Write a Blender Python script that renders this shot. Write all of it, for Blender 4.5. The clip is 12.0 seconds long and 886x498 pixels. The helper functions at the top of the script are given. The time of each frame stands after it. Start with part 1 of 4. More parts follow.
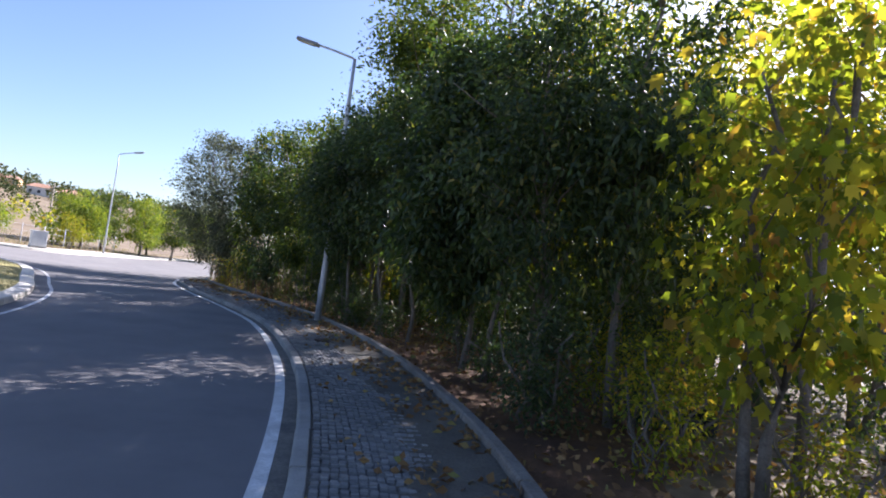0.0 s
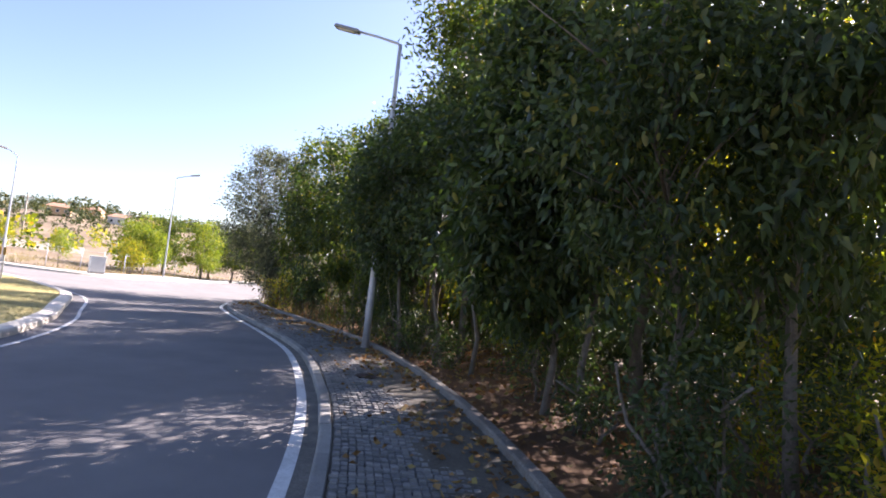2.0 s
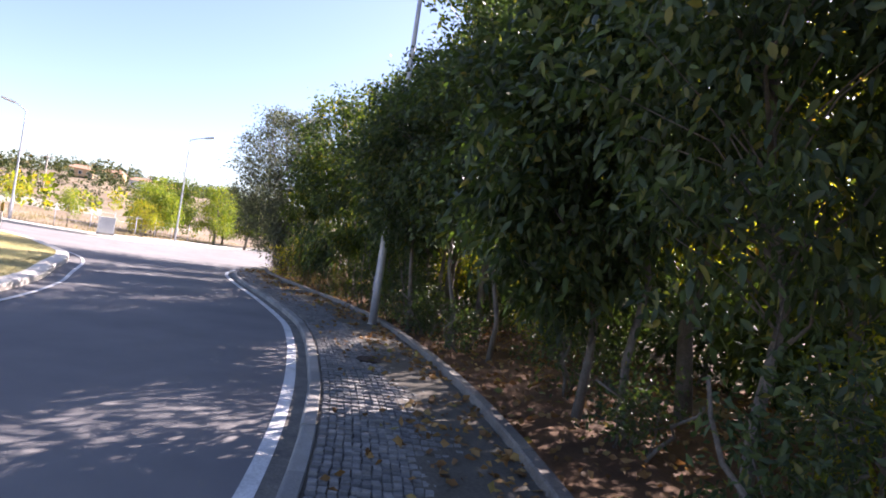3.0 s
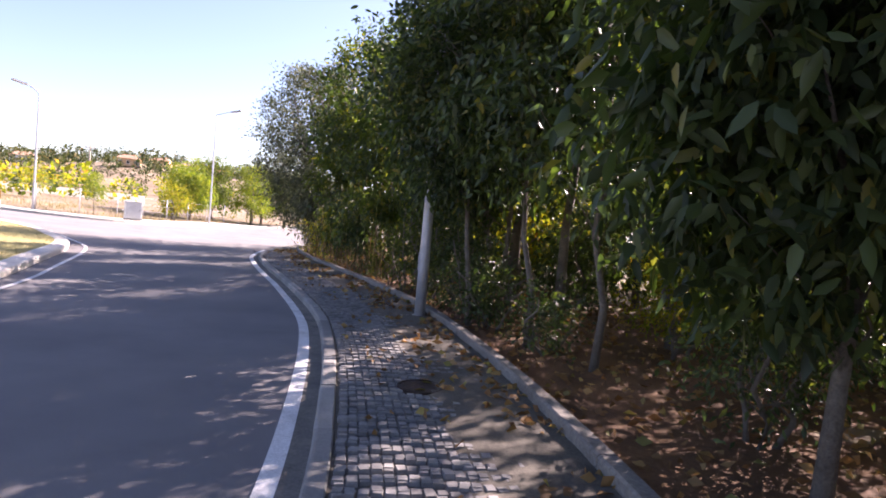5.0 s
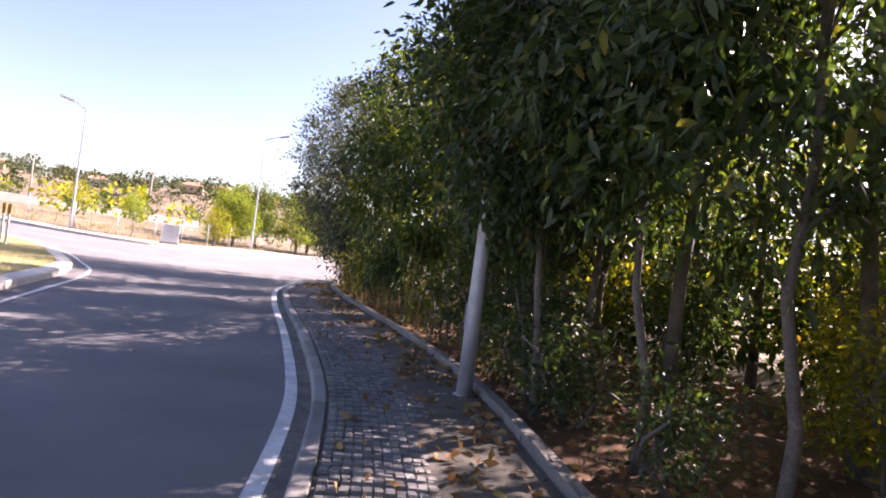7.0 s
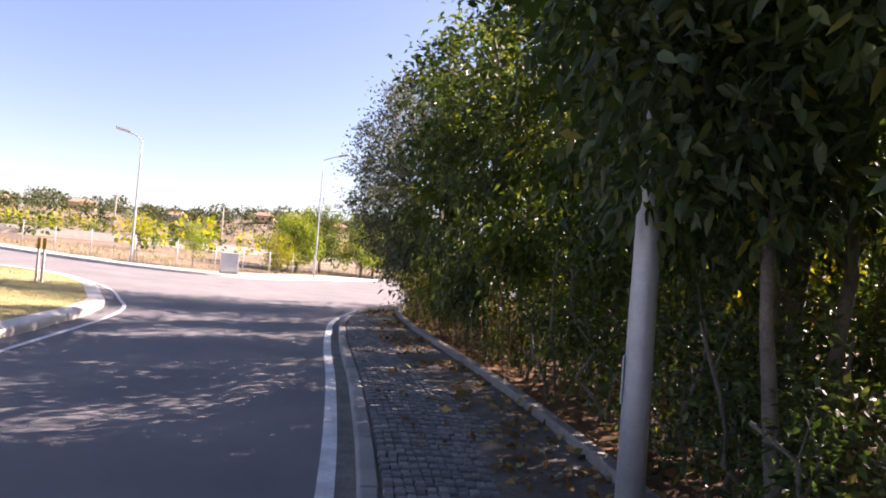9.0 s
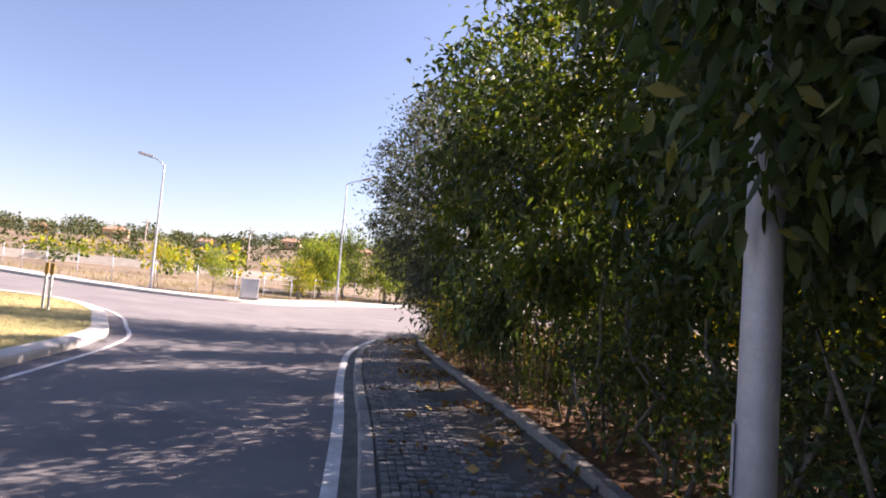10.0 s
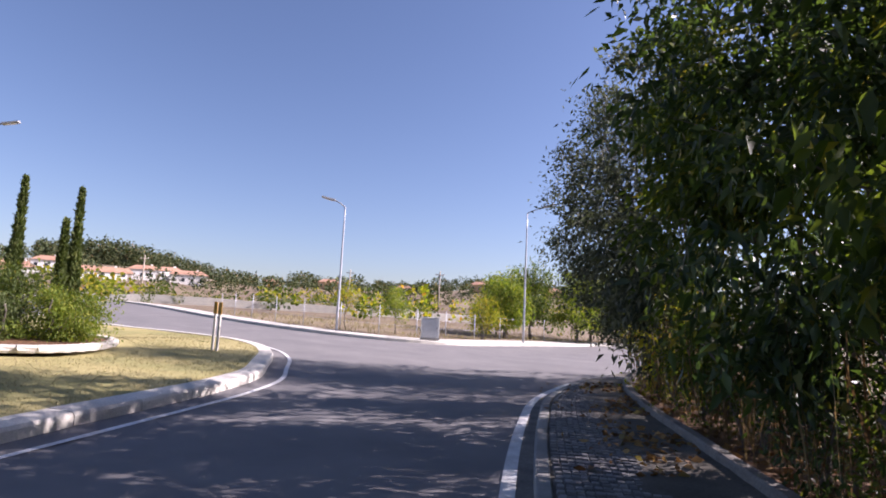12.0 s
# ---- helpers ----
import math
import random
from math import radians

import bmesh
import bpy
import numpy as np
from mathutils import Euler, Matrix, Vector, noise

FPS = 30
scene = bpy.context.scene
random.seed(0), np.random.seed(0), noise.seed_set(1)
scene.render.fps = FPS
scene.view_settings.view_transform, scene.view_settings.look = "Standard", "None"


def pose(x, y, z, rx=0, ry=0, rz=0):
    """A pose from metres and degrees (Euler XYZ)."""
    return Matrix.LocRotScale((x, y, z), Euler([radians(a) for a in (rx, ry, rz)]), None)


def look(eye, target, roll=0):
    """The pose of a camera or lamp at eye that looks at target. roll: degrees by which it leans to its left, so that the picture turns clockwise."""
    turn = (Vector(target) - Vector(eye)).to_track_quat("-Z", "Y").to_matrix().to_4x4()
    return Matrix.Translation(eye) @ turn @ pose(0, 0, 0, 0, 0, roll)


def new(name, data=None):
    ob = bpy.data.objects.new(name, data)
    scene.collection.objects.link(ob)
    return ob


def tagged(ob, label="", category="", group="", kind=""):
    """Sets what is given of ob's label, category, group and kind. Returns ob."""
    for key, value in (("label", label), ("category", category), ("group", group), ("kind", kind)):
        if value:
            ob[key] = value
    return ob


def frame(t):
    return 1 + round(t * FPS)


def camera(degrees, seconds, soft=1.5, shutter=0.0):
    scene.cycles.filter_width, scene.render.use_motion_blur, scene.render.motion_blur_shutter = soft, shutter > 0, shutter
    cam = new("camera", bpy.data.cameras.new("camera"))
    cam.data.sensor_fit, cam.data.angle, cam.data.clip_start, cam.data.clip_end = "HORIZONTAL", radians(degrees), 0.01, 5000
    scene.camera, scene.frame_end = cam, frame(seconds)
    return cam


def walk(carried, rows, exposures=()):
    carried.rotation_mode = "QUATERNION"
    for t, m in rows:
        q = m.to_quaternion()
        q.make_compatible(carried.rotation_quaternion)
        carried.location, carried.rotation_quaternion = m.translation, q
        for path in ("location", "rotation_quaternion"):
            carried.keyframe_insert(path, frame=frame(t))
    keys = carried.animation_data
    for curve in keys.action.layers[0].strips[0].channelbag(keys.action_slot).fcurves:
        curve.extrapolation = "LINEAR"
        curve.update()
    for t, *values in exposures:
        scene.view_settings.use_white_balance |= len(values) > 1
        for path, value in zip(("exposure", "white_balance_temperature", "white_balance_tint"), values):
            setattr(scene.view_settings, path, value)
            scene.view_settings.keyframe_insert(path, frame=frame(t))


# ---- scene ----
cam = camera(76.0, 12.0, soft=1.85)
walk(cam, [
    (0.0, look((1.882, -2.451, 1.620), (1.632, -0.470, 1.723), 7.6)),
    (0.5, look((1.702, -1.841, 1.559), (1.290, 0.115, 1.621), 5.2)),
    (1.0, look((1.571, -1.229, 1.554), (1.146, 0.723, 1.643), 6.3)),
    (1.5, look((1.559, -0.725, 1.580), (1.176, 1.236, 1.656), 7.1)),
    (2.0, look((1.463, -0.202, 1.617), (1.001, 1.739, 1.753), 6.2)),
    (2.5, look((1.342, 0.317, 1.639), (0.895, 2.263, 1.745), 5.9)),
    (3.0, look((1.161, 1.034, 1.596), (0.651, 2.967, 1.636), 8.3)),
    (3.5, look((0.940, 1.598, 1.572), (0.288, 3.488, 1.610), 7.9)),
    (3.7, look((0.866, 1.815, 1.594), (0.232, 3.711, 1.626), 8.3)),
    (5.3, look((-0.085, 4.254, 1.507), (-0.731, 6.144, 1.412), 4.8)),
    (5.5, look((-0.173, 4.501, 1.528), (-0.834, 6.389, 1.495), 6.9)),
    (6.0, look((-0.338, 5.042, 1.557), (-1.077, 6.901, 1.535), 6.6)),
    (6.5, look((-0.556, 5.599, 1.580), (-1.282, 7.461, 1.624), 6.1)),
    (7.0, look((-0.862, 6.211, 1.534), (-1.680, 8.036, 1.558), 7.6)),
    (7.5, look((-1.132, 6.817, 1.516), (-2.066, 8.584, 1.511), 6.3)),
    (7.7, look((-1.268, 7.059, 1.503), (-2.219, 8.819, 1.493), 5.8)),
    (9.3, look((-2.363, 8.573, 1.520), (-3.403, 10.280, 1.591), 5.0)),
    (9.5, look((-2.424, 8.711, 1.527), (-3.456, 10.423, 1.591), 6.5)),
    (10.0, look((-2.724, 9.179, 1.516), (-3.830, 10.840, 1.657), 4.6)),
    (10.5, look((-3.051, 9.533, 1.479), (-4.158, 11.170, 1.785), 8.8)),
    (11.0, look((-3.373, 10.102, 1.404), (-4.595, 11.658, 1.695), 6.8)),
    (11.5, look((-3.805, 10.697, 1.368), (-5.188, 12.119, 1.626), 1.7)),
    (12.0, look((-4.425, 11.340, 1.291), (-6.005, 12.541, 1.533), 2.9)),
], exposures=[(0.0, 1.95, 5750, 22), (1.5, 2.35, 6300, 26), (2.5, 2.45, 6350, 28), (5.5, 2.55, 6650, 37), (7.5, 2.55, 6750, 38),
              (9.5, 2.2, 6900, 34), (10.5, 2.0, 6600, 33), (12.0, 1.45, 6050, 32)])

# ---- light: clear autumn sky, sun ahead and to the right behind the trees ----
SUN_AZ, SUN_EL = 27.0, 32.0      # degrees clockwise from +y, degrees up
world = bpy.data.worlds.new("world")
scene.world = world
world.use_nodes = True
wn = world.node_tree
sky = wn.nodes.new("ShaderNodeTexSky")
sky.sky_type, sky.sun_disc = "NISHITA", False
sky.sun_elevation, sky.sun_rotation = radians(SUN_EL), radians(SUN_AZ)
sky.altitude, sky.air_density, sky.dust_density, sky.ozone_density = 100, 1.0, 0.9, 2.2
wn.links.new(sky.outputs[0], wn.nodes["Background"].inputs[0])
wn.nodes["Background"].inputs[1].default_value = 0.052
sun = new("sun", bpy.data.lights.new("sun", "SUN"))
sun.data.energy, sun.data.angle, sun.data.color = 5.0, radians(0.53), (1.0, 0.93, 0.82)
a, e = radians(SUN_AZ), radians(SUN_EL)
sun.matrix_world = look((0, 0, 30), (-math.sin(a) * math.cos(e), -math.cos(a) * math.cos(e), 30 - math.sin(e)))


# ---- materials ----
def ramp(nt, src, stops):
    n = nt.nodes.new("ShaderNodeValToRGB")
    while len(n.color_ramp.elements) < len(stops):
        n.color_ramp.elements.new(0.5)
    for el, (p, c) in zip(n.color_ramp.elements, stops):
        el.position, el.color = p, (*c, 1)
    nt.links.new(src, n.inputs[0])
    return n.outputs[0]


def noise_tex(nt, scale, detail=5, rough=0.6, coord="Object"):
    tc = nt.nodes.new("ShaderNodeTexCoord")
    n = nt.nodes.new("ShaderNodeTexNoise")
    n.inputs["Scale"].default_value, n.inputs["Detail"].default_value, n.inputs["Roughness"].default_value = scale, detail, rough
    nt.links.new(tc.outputs[coord], n.inputs["Vector"])
    return n.outputs["Fac"]


def mixc(nt, fac, a, b, mode="MIX"):
    n = nt.nodes.new("ShaderNodeMix")
    n.data_type, n.blend_type = "RGBA", mode
    for sock, v in ((n.inputs[0], fac), (n.inputs[6], a), (n.inputs[7], b)):
        if hasattr(v, "links"):
            nt.links.new(v, sock)
        elif isinstance(v, (int, float)):
            sock.default_value = v
        else:
            sock.default_value = (*v, 1)
    return n.outputs[2]


def surface(name, coarse, fine, c_scale, f_scale, rough=0.85, bump=0.3, metal=0.0, dist=0.01, vary=0.0, island=0.0, spec=0.3):
    """Two scales of colour (lists of stops), fine relief, and chance variation by object or by loose piece."""
    m = bpy.data.materials.new(name)
    m.use_nodes = True
    nt = m.node_tree
    p = nt.nodes["Principled BSDF"]
    big = ramp(nt, noise_tex(nt, c_scale, 4), coarse)
    f = noise_tex(nt, f_scale, 6, 0.7)
    col = mixc(nt, 1.0, big, ramp(nt, f, fine), "MULTIPLY")
    for amount, node, out in ((vary, "ShaderNodeObjectInfo", "Random"), (island, "ShaderNodeNewGeometry", "Random Per Island")):
        if amount:
            o = nt.nodes.new(node)
            lo, hi = 1 - amount, 1 + amount
            col = mixc(nt, 1.0, col, ramp(nt, o.outputs[out], [(0, (lo, lo, lo)), (0.5, (1, 1, 0.97)), (1, (hi, hi * 0.99, hi * 0.96))]), "MULTIPLY")
    nt.links.new(col, p.inputs["Base Color"])
    p.inputs["Roughness"].default_value, p.inputs["Metallic"].default_value = rough, metal
    p.inputs["Specular IOR Level"].default_value = spec
    if bump:
        b = nt.nodes.new("ShaderNodeBump")
        b.inputs["Strength"].default_value, b.inputs["Distance"].default_value = bump, dist
        nt.links.new(f, b.inputs["Height"])
        nt.links.new(b.outputs[0], p.inputs["Normal"])
    return m


def leafy(name, stops, trans, share=0.35, rough=0.6, spec=0.22):
    """Leaf: colour by loose piece, glossy upper skin and light let through."""
    m = bpy.data.materials.new(name)
    m.use_nodes = True
    nt = m.node_tree
    p = nt.nodes["Principled BSDF"]
    g = nt.nodes.new("ShaderNodeNewGeometry")
    col = ramp(nt, g.outputs["Random Per Island"], stops)
    col = mixc(nt, 1.0, col, ramp(nt, noise_tex(nt, 1.3, 3), [(0.3, (0.65, 0.65, 0.65)), (0.7, (1.25, 1.2, 1.1))]), "MULTIPLY")
    nt.links.new(col, p.inputs["Base Color"])
    p.inputs["Roughness"].default_value, p.inputs["Specular IOR Level"].default_value = rough, spec
    t = nt.nodes.new("ShaderNodeBsdfTranslucent")
    nt.links.new(mixc(nt, 1.0, col, trans, "MULTIPLY"), t.inputs[0])
    mx = nt.nodes.new("ShaderNodeMixShader")
    mx.inputs[0].default_value = share
    nt.links.new(p.outputs[0], mx.inputs[1])
    nt.links.new(t.outputs[0], mx.inputs[2])
    nt.links.new(mx.outputs[0], nt.nodes["Material Output"].inputs[0])
    return m


W1 = [(0.3, (0.75, 0.75, 0.75)), (0.7, (1.15, 1.15, 1.15))]
W2 = [(0.25, (0.55, 0.55, 0.55)), (0.75, (1.35, 1.35, 1.35))]
M_ASPHALT = surface("asphalt", [(0.3, (0.14, 0.134, 0.134)), (0.7, (0.195, 0.186, 0.18))], W2, 0.7, 160, 0.9, 0.5, dist=0.006)
M_LINE = surface("road_paint", [(0.35, (0.5, 0.5, 0.48)), (0.65, (0.74, 0.74, 0.72))], [(0.3, (0.7, 0.7, 0.7)), (0.6, (1.05, 1.05, 1.05))], 3, 60, 0.7, 0.2)
M_KERB = surface("kerb_concrete", [(0.3, (0.21, 0.205, 0.195)), (0.7, (0.3, 0.292, 0.277))], W1, 2.5, 70, 0.9, 0.5, vary=0.2)
M_PALE = surface("pale_concrete", [(0.3, (0.5, 0.47, 0.42)), (0.7, (0.62, 0.59, 0.53))], W1, 1.5, 40, 0.9, 0.3, vary=0.1)
M_GUTTER = surface("gutter_dirt", [(0.3, (0.1, 0.095, 0.085)), (0.7, (0.2, 0.18, 0.15))], W2, 3, 50, 0.95, 0.6)
M_STONE = surface("cobble_stone", [(0.3, (0.13, 0.13, 0.135)), (0.7, (0.205, 0.2, 0.198))], W1, 1.2, 60, 0.8, 0.5, vary=0.2, island=0.28, dist=0.006)
M_JOINT = surface("joint_earth", [(0.3, (0.085, 0.075, 0.06)), (0.7, (0.14, 0.125, 0.1))], W2, 2, 40, 0.95, 0.6)
M_WALL = surface("old_concrete", [(0.3, (0.14, 0.125, 0.11)), (0.7, (0.25, 0.23, 0.2))], W2, 1.5, 35, 0.92, 0.6)
M_EARTH = surface("dry_ground", [(0.3, (0.1, 0.072, 0.046)), (0.5, (0.185, 0.14, 0.088)), (0.72, (0.26, 0.21, 0.14))], W2, 0.12, 3, 0.95, 0.5, dist=0.05)
M_LITTER = surface("litter_soil", [(0.3, (0.075, 0.04, 0.022)), (0.7, (0.18, 0.095, 0.045))], W2, 1.0, 25, 0.95, 0.8, dist=0.02)
M_LAWN = surface("dry_lawn", [(0.3, (0.2, 0.195, 0.075)), (0.5, (0.31, 0.27, 0.11)), (0.7, (0.39, 0.335, 0.15))], W2, 0.5, 30, 0.95, 0.6, dist=0.02)
M_BARK = surface("bark", [(0.3, (0.1, 0.085, 0.07)), (0.7, (0.2, 0.175, 0.15))], W2, 4, 45, 0.9, 0.8)
M_GALV = surface("galvanised_steel", [(0.3, (0.36, 0.37, 0.4)), (0.7, (0.46, 0.47, 0.5))], [(0.3, (0.92, 0.92, 0.92)), (0.7, (1.06, 1.06, 1.06))], 5, 40, 0.5, 0.04, metal=0.35)
M_DARKPL = surface("grey_lamp_case", [(0.3, (0.2, 0.2, 0.2)), (0.7, (0.3, 0.3, 0.3))], W1, 5, 60, 0.5, 0.05)
M_LENS = surface("lamp_glass", [(0.3, (0.55, 0.55, 0.55)), (0.7, (0.65, 0.65, 0.65))], W1, 5, 60, 0.15, 0.0)
M_WHITE = surface("white_plaster", [(0.3, (0.68, 0.66, 0.62)), (0.7, (0.8, 0.79, 0.76))], W1, 0.8, 20, 0.85, 0.1)
M_BOX = surface("cabinet_grey", [(0.3, (0.55, 0.55, 0.53)), (0.7, (0.68, 0.68, 0.66))], W1, 2, 40, 0.6, 0.1)
M_ROOF = surface("clay_tiles", [(0.3, (0.3, 0.17, 0.11)), (0.7, (0.42, 0.25, 0.17))], W2, 0.6, 8, 0.9, 0.4)
M_GLASSD = surface("dark_window", [(0.3, (0.03, 0.035, 0.04)), (0.7, (0.06, 0.065, 0.07))], W1, 2, 20, 0.15, 0.0)
M_YELLOW = surface("amber_marker", [(0.3, (0.3, 0.17, 0.03)), (0.7, (0.42, 0.25, 0.05))], W1, 8, 60, 0.4, 0.0)
M_WOODPOST = surface("weathered_wood", [(0.3, (0.28, 0.24, 0.19)), (0.7, (0.42, 0.37, 0.3))], W2, 3, 50, 0.85, 0.4)

L_DARK = leafy("dark_leaves", [(0, (0.026, 0.043, 0.02)), (0.5, (0.046, 0.072, 0.029)), (0.92, (0.08, 0.115, 0.04)), (1, (0.19, 0.165, 0.04))], (1.6, 1.9, 0.6), 0.3, 0.46, 0.3)
L_MID = leafy("green_leaves", [(0, (0.036, 0.055, 0.016)), (0.6, (0.06, 0.09, 0.022)), (0.92, (0.1, 0.13, 0.03)), (1, (0.24, 0.2, 0.04))], (1.9, 2.0, 0.5), 0.4)
L_YEL = leafy("yellowing_leaves", [(0, (0.09, 0.13, 0.02)), (0.5, (0.17, 0.21, 0.03)), (0.85, (0.3, 0.28, 0.04)), (1, (0.26, 0.15, 0.05))], (2.0, 1.9, 0.5), 0.58)
L_OLIVE = leafy("silvery_leaves", [(0, (0.045, 0.055, 0.038)), (0.5, (0.08, 0.092, 0.066)), (1, (0.16, 0.175, 0.13))], (1.2, 1.3, 0.7), 0.3)
L_LIME = leafy("lime_leaves", [(0, (0.09, 0.13, 0.02)), (0.6, (0.16, 0.22, 0.035)), (1, (0.28, 0.28, 0.05))], (1.5, 1.6, 0.5), 0.45)
L_CYP = leafy("cypress_leaves", [(0, (0.055, 0.08, 0.026)), (0.6, (0.09, 0.125, 0.038)), (1, (0.15, 0.17, 0.06))], (1.3, 1.4, 0.6), 0.25)
L_FALL = leafy("fallen_leaves", [(0, (0.13, 0.07, 0.03)), (0.5, (0.24, 0.14, 0.06)), (0.85, (0.36, 0.24, 0.1)), (1, (0.2, 0.2, 0.06))], (1.3, 1.1, 0.7), 0.2, 0.7)
L_STEM = leafy("dry_stems", [(0, (0.08, 0.055, 0.032)), (0.6, (0.15, 0.11, 0.06)), (1, (0.24, 0.19, 0.1))], (1.3, 1.1, 0.7), 0.25, 0.8)
L_STRAW = leafy("straw", [(0, (0.22, 0.19, 0.11)), (0.6, (0.33, 0.29, 0.18)), (1, (0.24, 0.25, 0.1))], (1.3, 1.2, 0.7), 0.3, 0.8)
L_WOOD = leafy("far_woods", [(0, (0.035, 0.05, 0.026)), (0.5, (0.06, 0.08, 0.036)), (0.9, (0.11, 0.125, 0.055)), (1, (0.2, 0.14, 0.07))], (1.2, 1.3, 0.6), 0.2, 0.8)


# ---- building helpers ----
def rise(x, y):
    """The road climbs gently towards the far left."""
    q = np.maximum(0.0, 0.05 * ((-x - 12) - 0.6 * (y - 14)))
    return 1.5 * (1 - np.exp(-q / 1.5))


def link(name, verts, faces, material, parent=None, label="", smooth=False):
    me = bpy.data.meshes.new(name)
    me.from_pydata([tuple(map(float, v)) for v in verts], [], [tuple(int(i) for i in f) for f in faces])
    me.materials.append(material)
    if smooth:
        me.polygons.foreach_set("use_smooth", [True] * len(me.polygons))
    me.update()
    ob = new(name, me)
    if parent:
        ob.parent = parent
    if label:
        tagged(ob, label)
    return ob


def part(name, bm, material, parent, label=""):
    me = bpy.data.meshes.new(name)
    bm.normal_update()
    bm.to_mesh(me)
    bm.free()
    me.materials.append(material)
    ob = new(name, me)
    ob.parent = parent
    if label:
        tagged(ob, label)
    return ob


def empty(name, x, y, z, label, category, group="", rz=0):
    ob = new(name)
    ob.matrix_basis = pose(x, y, z, 0, 0, rz)
    return tagged(ob, label, category, group)


def box_bm(sx, sy, sz, bevel=0.0, at=(0, 0, 0)):
    """A box standing on at, bevelled."""
    bm = bmesh.new()
    bmesh.ops.create_cube(bm, size=1)
    for v in bm.verts:
        v.co = Vector((v.co.x * sx + at[0], v.co.y * sy + at[1], (v.co.z + 0.5) * sz + at[2]))
    if bevel:
        bmesh.ops.bevel(bm, geom=bm.edges[:], offset=bevel, segments=2, affect="EDGES", profile=0.6)
    return bm


def tube_data(points, radii, sides=8, cap=True):
    """Verts and faces of a tapered tube along points."""
    pts = [Vector([float(c) for c in p]) for p in points]
    verts, faces = [], []
    for i, p in enumerate(pts):
        d = (pts[min(i + 1, len(pts) - 1)] - pts[max(i - 1, 0)]).normalized()
        u = d.orthogonal().normalized() if abs(d.z) > 0.98 else d.cross(Vector((0, 0, 1))).normalized()
        w = d.cross(u)
        for k in range(sides):
            an = 2 * math.pi * k / sides
            verts.append(p + float(radii[i]) * (math.cos(an) * u + math.sin(an) * w))
    for i in range(len(pts) - 1):
        for k in range(sides):
            a0, b0 = i * sides + k, i * sides + (k + 1) % sides
            faces.append((a0, b0, b0 + sides, a0 + sides))
    if cap:
        faces.append(tuple(reversed(range(sides))))
        faces.append(tuple(range((len(pts) - 1) * sides, len(pts) * sides)))
    return verts, faces


def tube(name, points, radii, material, parent=None, sides=8, label=""):
    v, f = tube_data(points, radii, sides)
    return link(name, v, f, material, parent, label, smooth=True)


def joined(datas):
    verts, faces = [], []
    for v, f in datas:
        o = len(verts)
        verts += list(v)
        faces += [tuple(i + o for i in q) for q in f]
    return verts, faces


class Line:
    """A smooth line in plan through given points, measured by its length."""

    def __init__(self, pts, n=400):
        p = np.array(pts, float)
        k = np.concatenate([[0], np.cumsum(np.hypot(*np.diff(p, axis=0).T))])
        m = np.gradient(p, k, axis=0)
        s = np.linspace(0, k[-1], n)
        i = np.clip(np.searchsorted(k, s, "right") - 1, 0, len(k) - 2)
        h = (k[i + 1] - k[i])[:, None]
        u = ((s - k[i])[:, None]) / h
        q = (2 * u**3 - 3 * u**2 + 1) * p[i] + (u**3 - 2 * u**2 + u) * h * m[i] + (-2 * u**3 + 3 * u**2) * p[i + 1] + (u**3 - u**2) * h * m[i + 1]
        self.p = q
        self.s = np.concatenate([[0], np.cumsum(np.hypot(*np.diff(q, axis=0).T))])
        self.length = self.s[-1]
        t = np.gradient(q, self.s, axis=0)
        self.t = t / np.hypot(*t.T)[:, None]

    def at(self, s, off=0.0):
        """The place at length s, off metres to the right."""
        s = np.asarray(s, float)
        x, y = np.interp(s, self.s, self.p[:, 0]), np.interp(s, self.s, self.p[:, 1])
        tx, ty = np.interp(s, self.s, self.t[:, 0]), np.interp(s, self.s, self.t[:, 1])
        return np.stack([x + off * ty, y - off * tx], -1)

    def heading(self, s):
        return math.atan2(np.interp(s, self.s, self.t[:, 1]), np.interp(s, self.s, self.t[:, 0]))

    def s_of(self, x, y):
        return self.s[np.argmin(np.hypot(self.p[:, 0] - x, self.p[:, 1] - y))]


def sweep(line, s0, s1, step, profile, jitter=0.0, seed=0):
    """Verts and faces of a closed profile (off, z) swept along a line, following the road's rise."""
    n = max(2, int(round((s1 - s0) / step)) + 1)
    ss = np.linspace(s0, s1, n)
    rng = np.random.default_rng(seed)
    verts, faces, m = [], [], len(profile)
    for s in ss:
        for off, z in profile:
            x, y = line.at(s, off + (rng.normal() * jitter if jitter else 0))
            verts.append((x, y, z + float(rise(x, y)) + (rng.normal() * jitter if jitter else 0)))
    for i in range(n - 1):
        for k in range(m):
            a0, b0 = i * m + k, i * m + (k + 1) % m
            faces.append((a0, a0 + m, b0 + m, b0))
    faces += [tuple(range(m)), tuple(reversed(range((n - 1) * m, n * m)))]
    return verts, faces


def ribbon(line, s0, s1, step, o0, o1, z, across=1):
    n = max(2, int(round((s1 - s0) / step)) + 1)
    verts, faces = [], []
    for s in np.linspace(s0, s1, n):
        for k in range(across + 1):
            x, y = line.at(s, o0 + (o1 - o0) * k / across)
            verts.append((x, y, z + float(rise(x, y))))
    m = across + 1
    for i in range(n - 1):
        for k in range(across):
            faces.append((i * m + k, i * m + k + 1, (i + 1) * m + k + 1, (i + 1) * m + k))
    return verts, faces


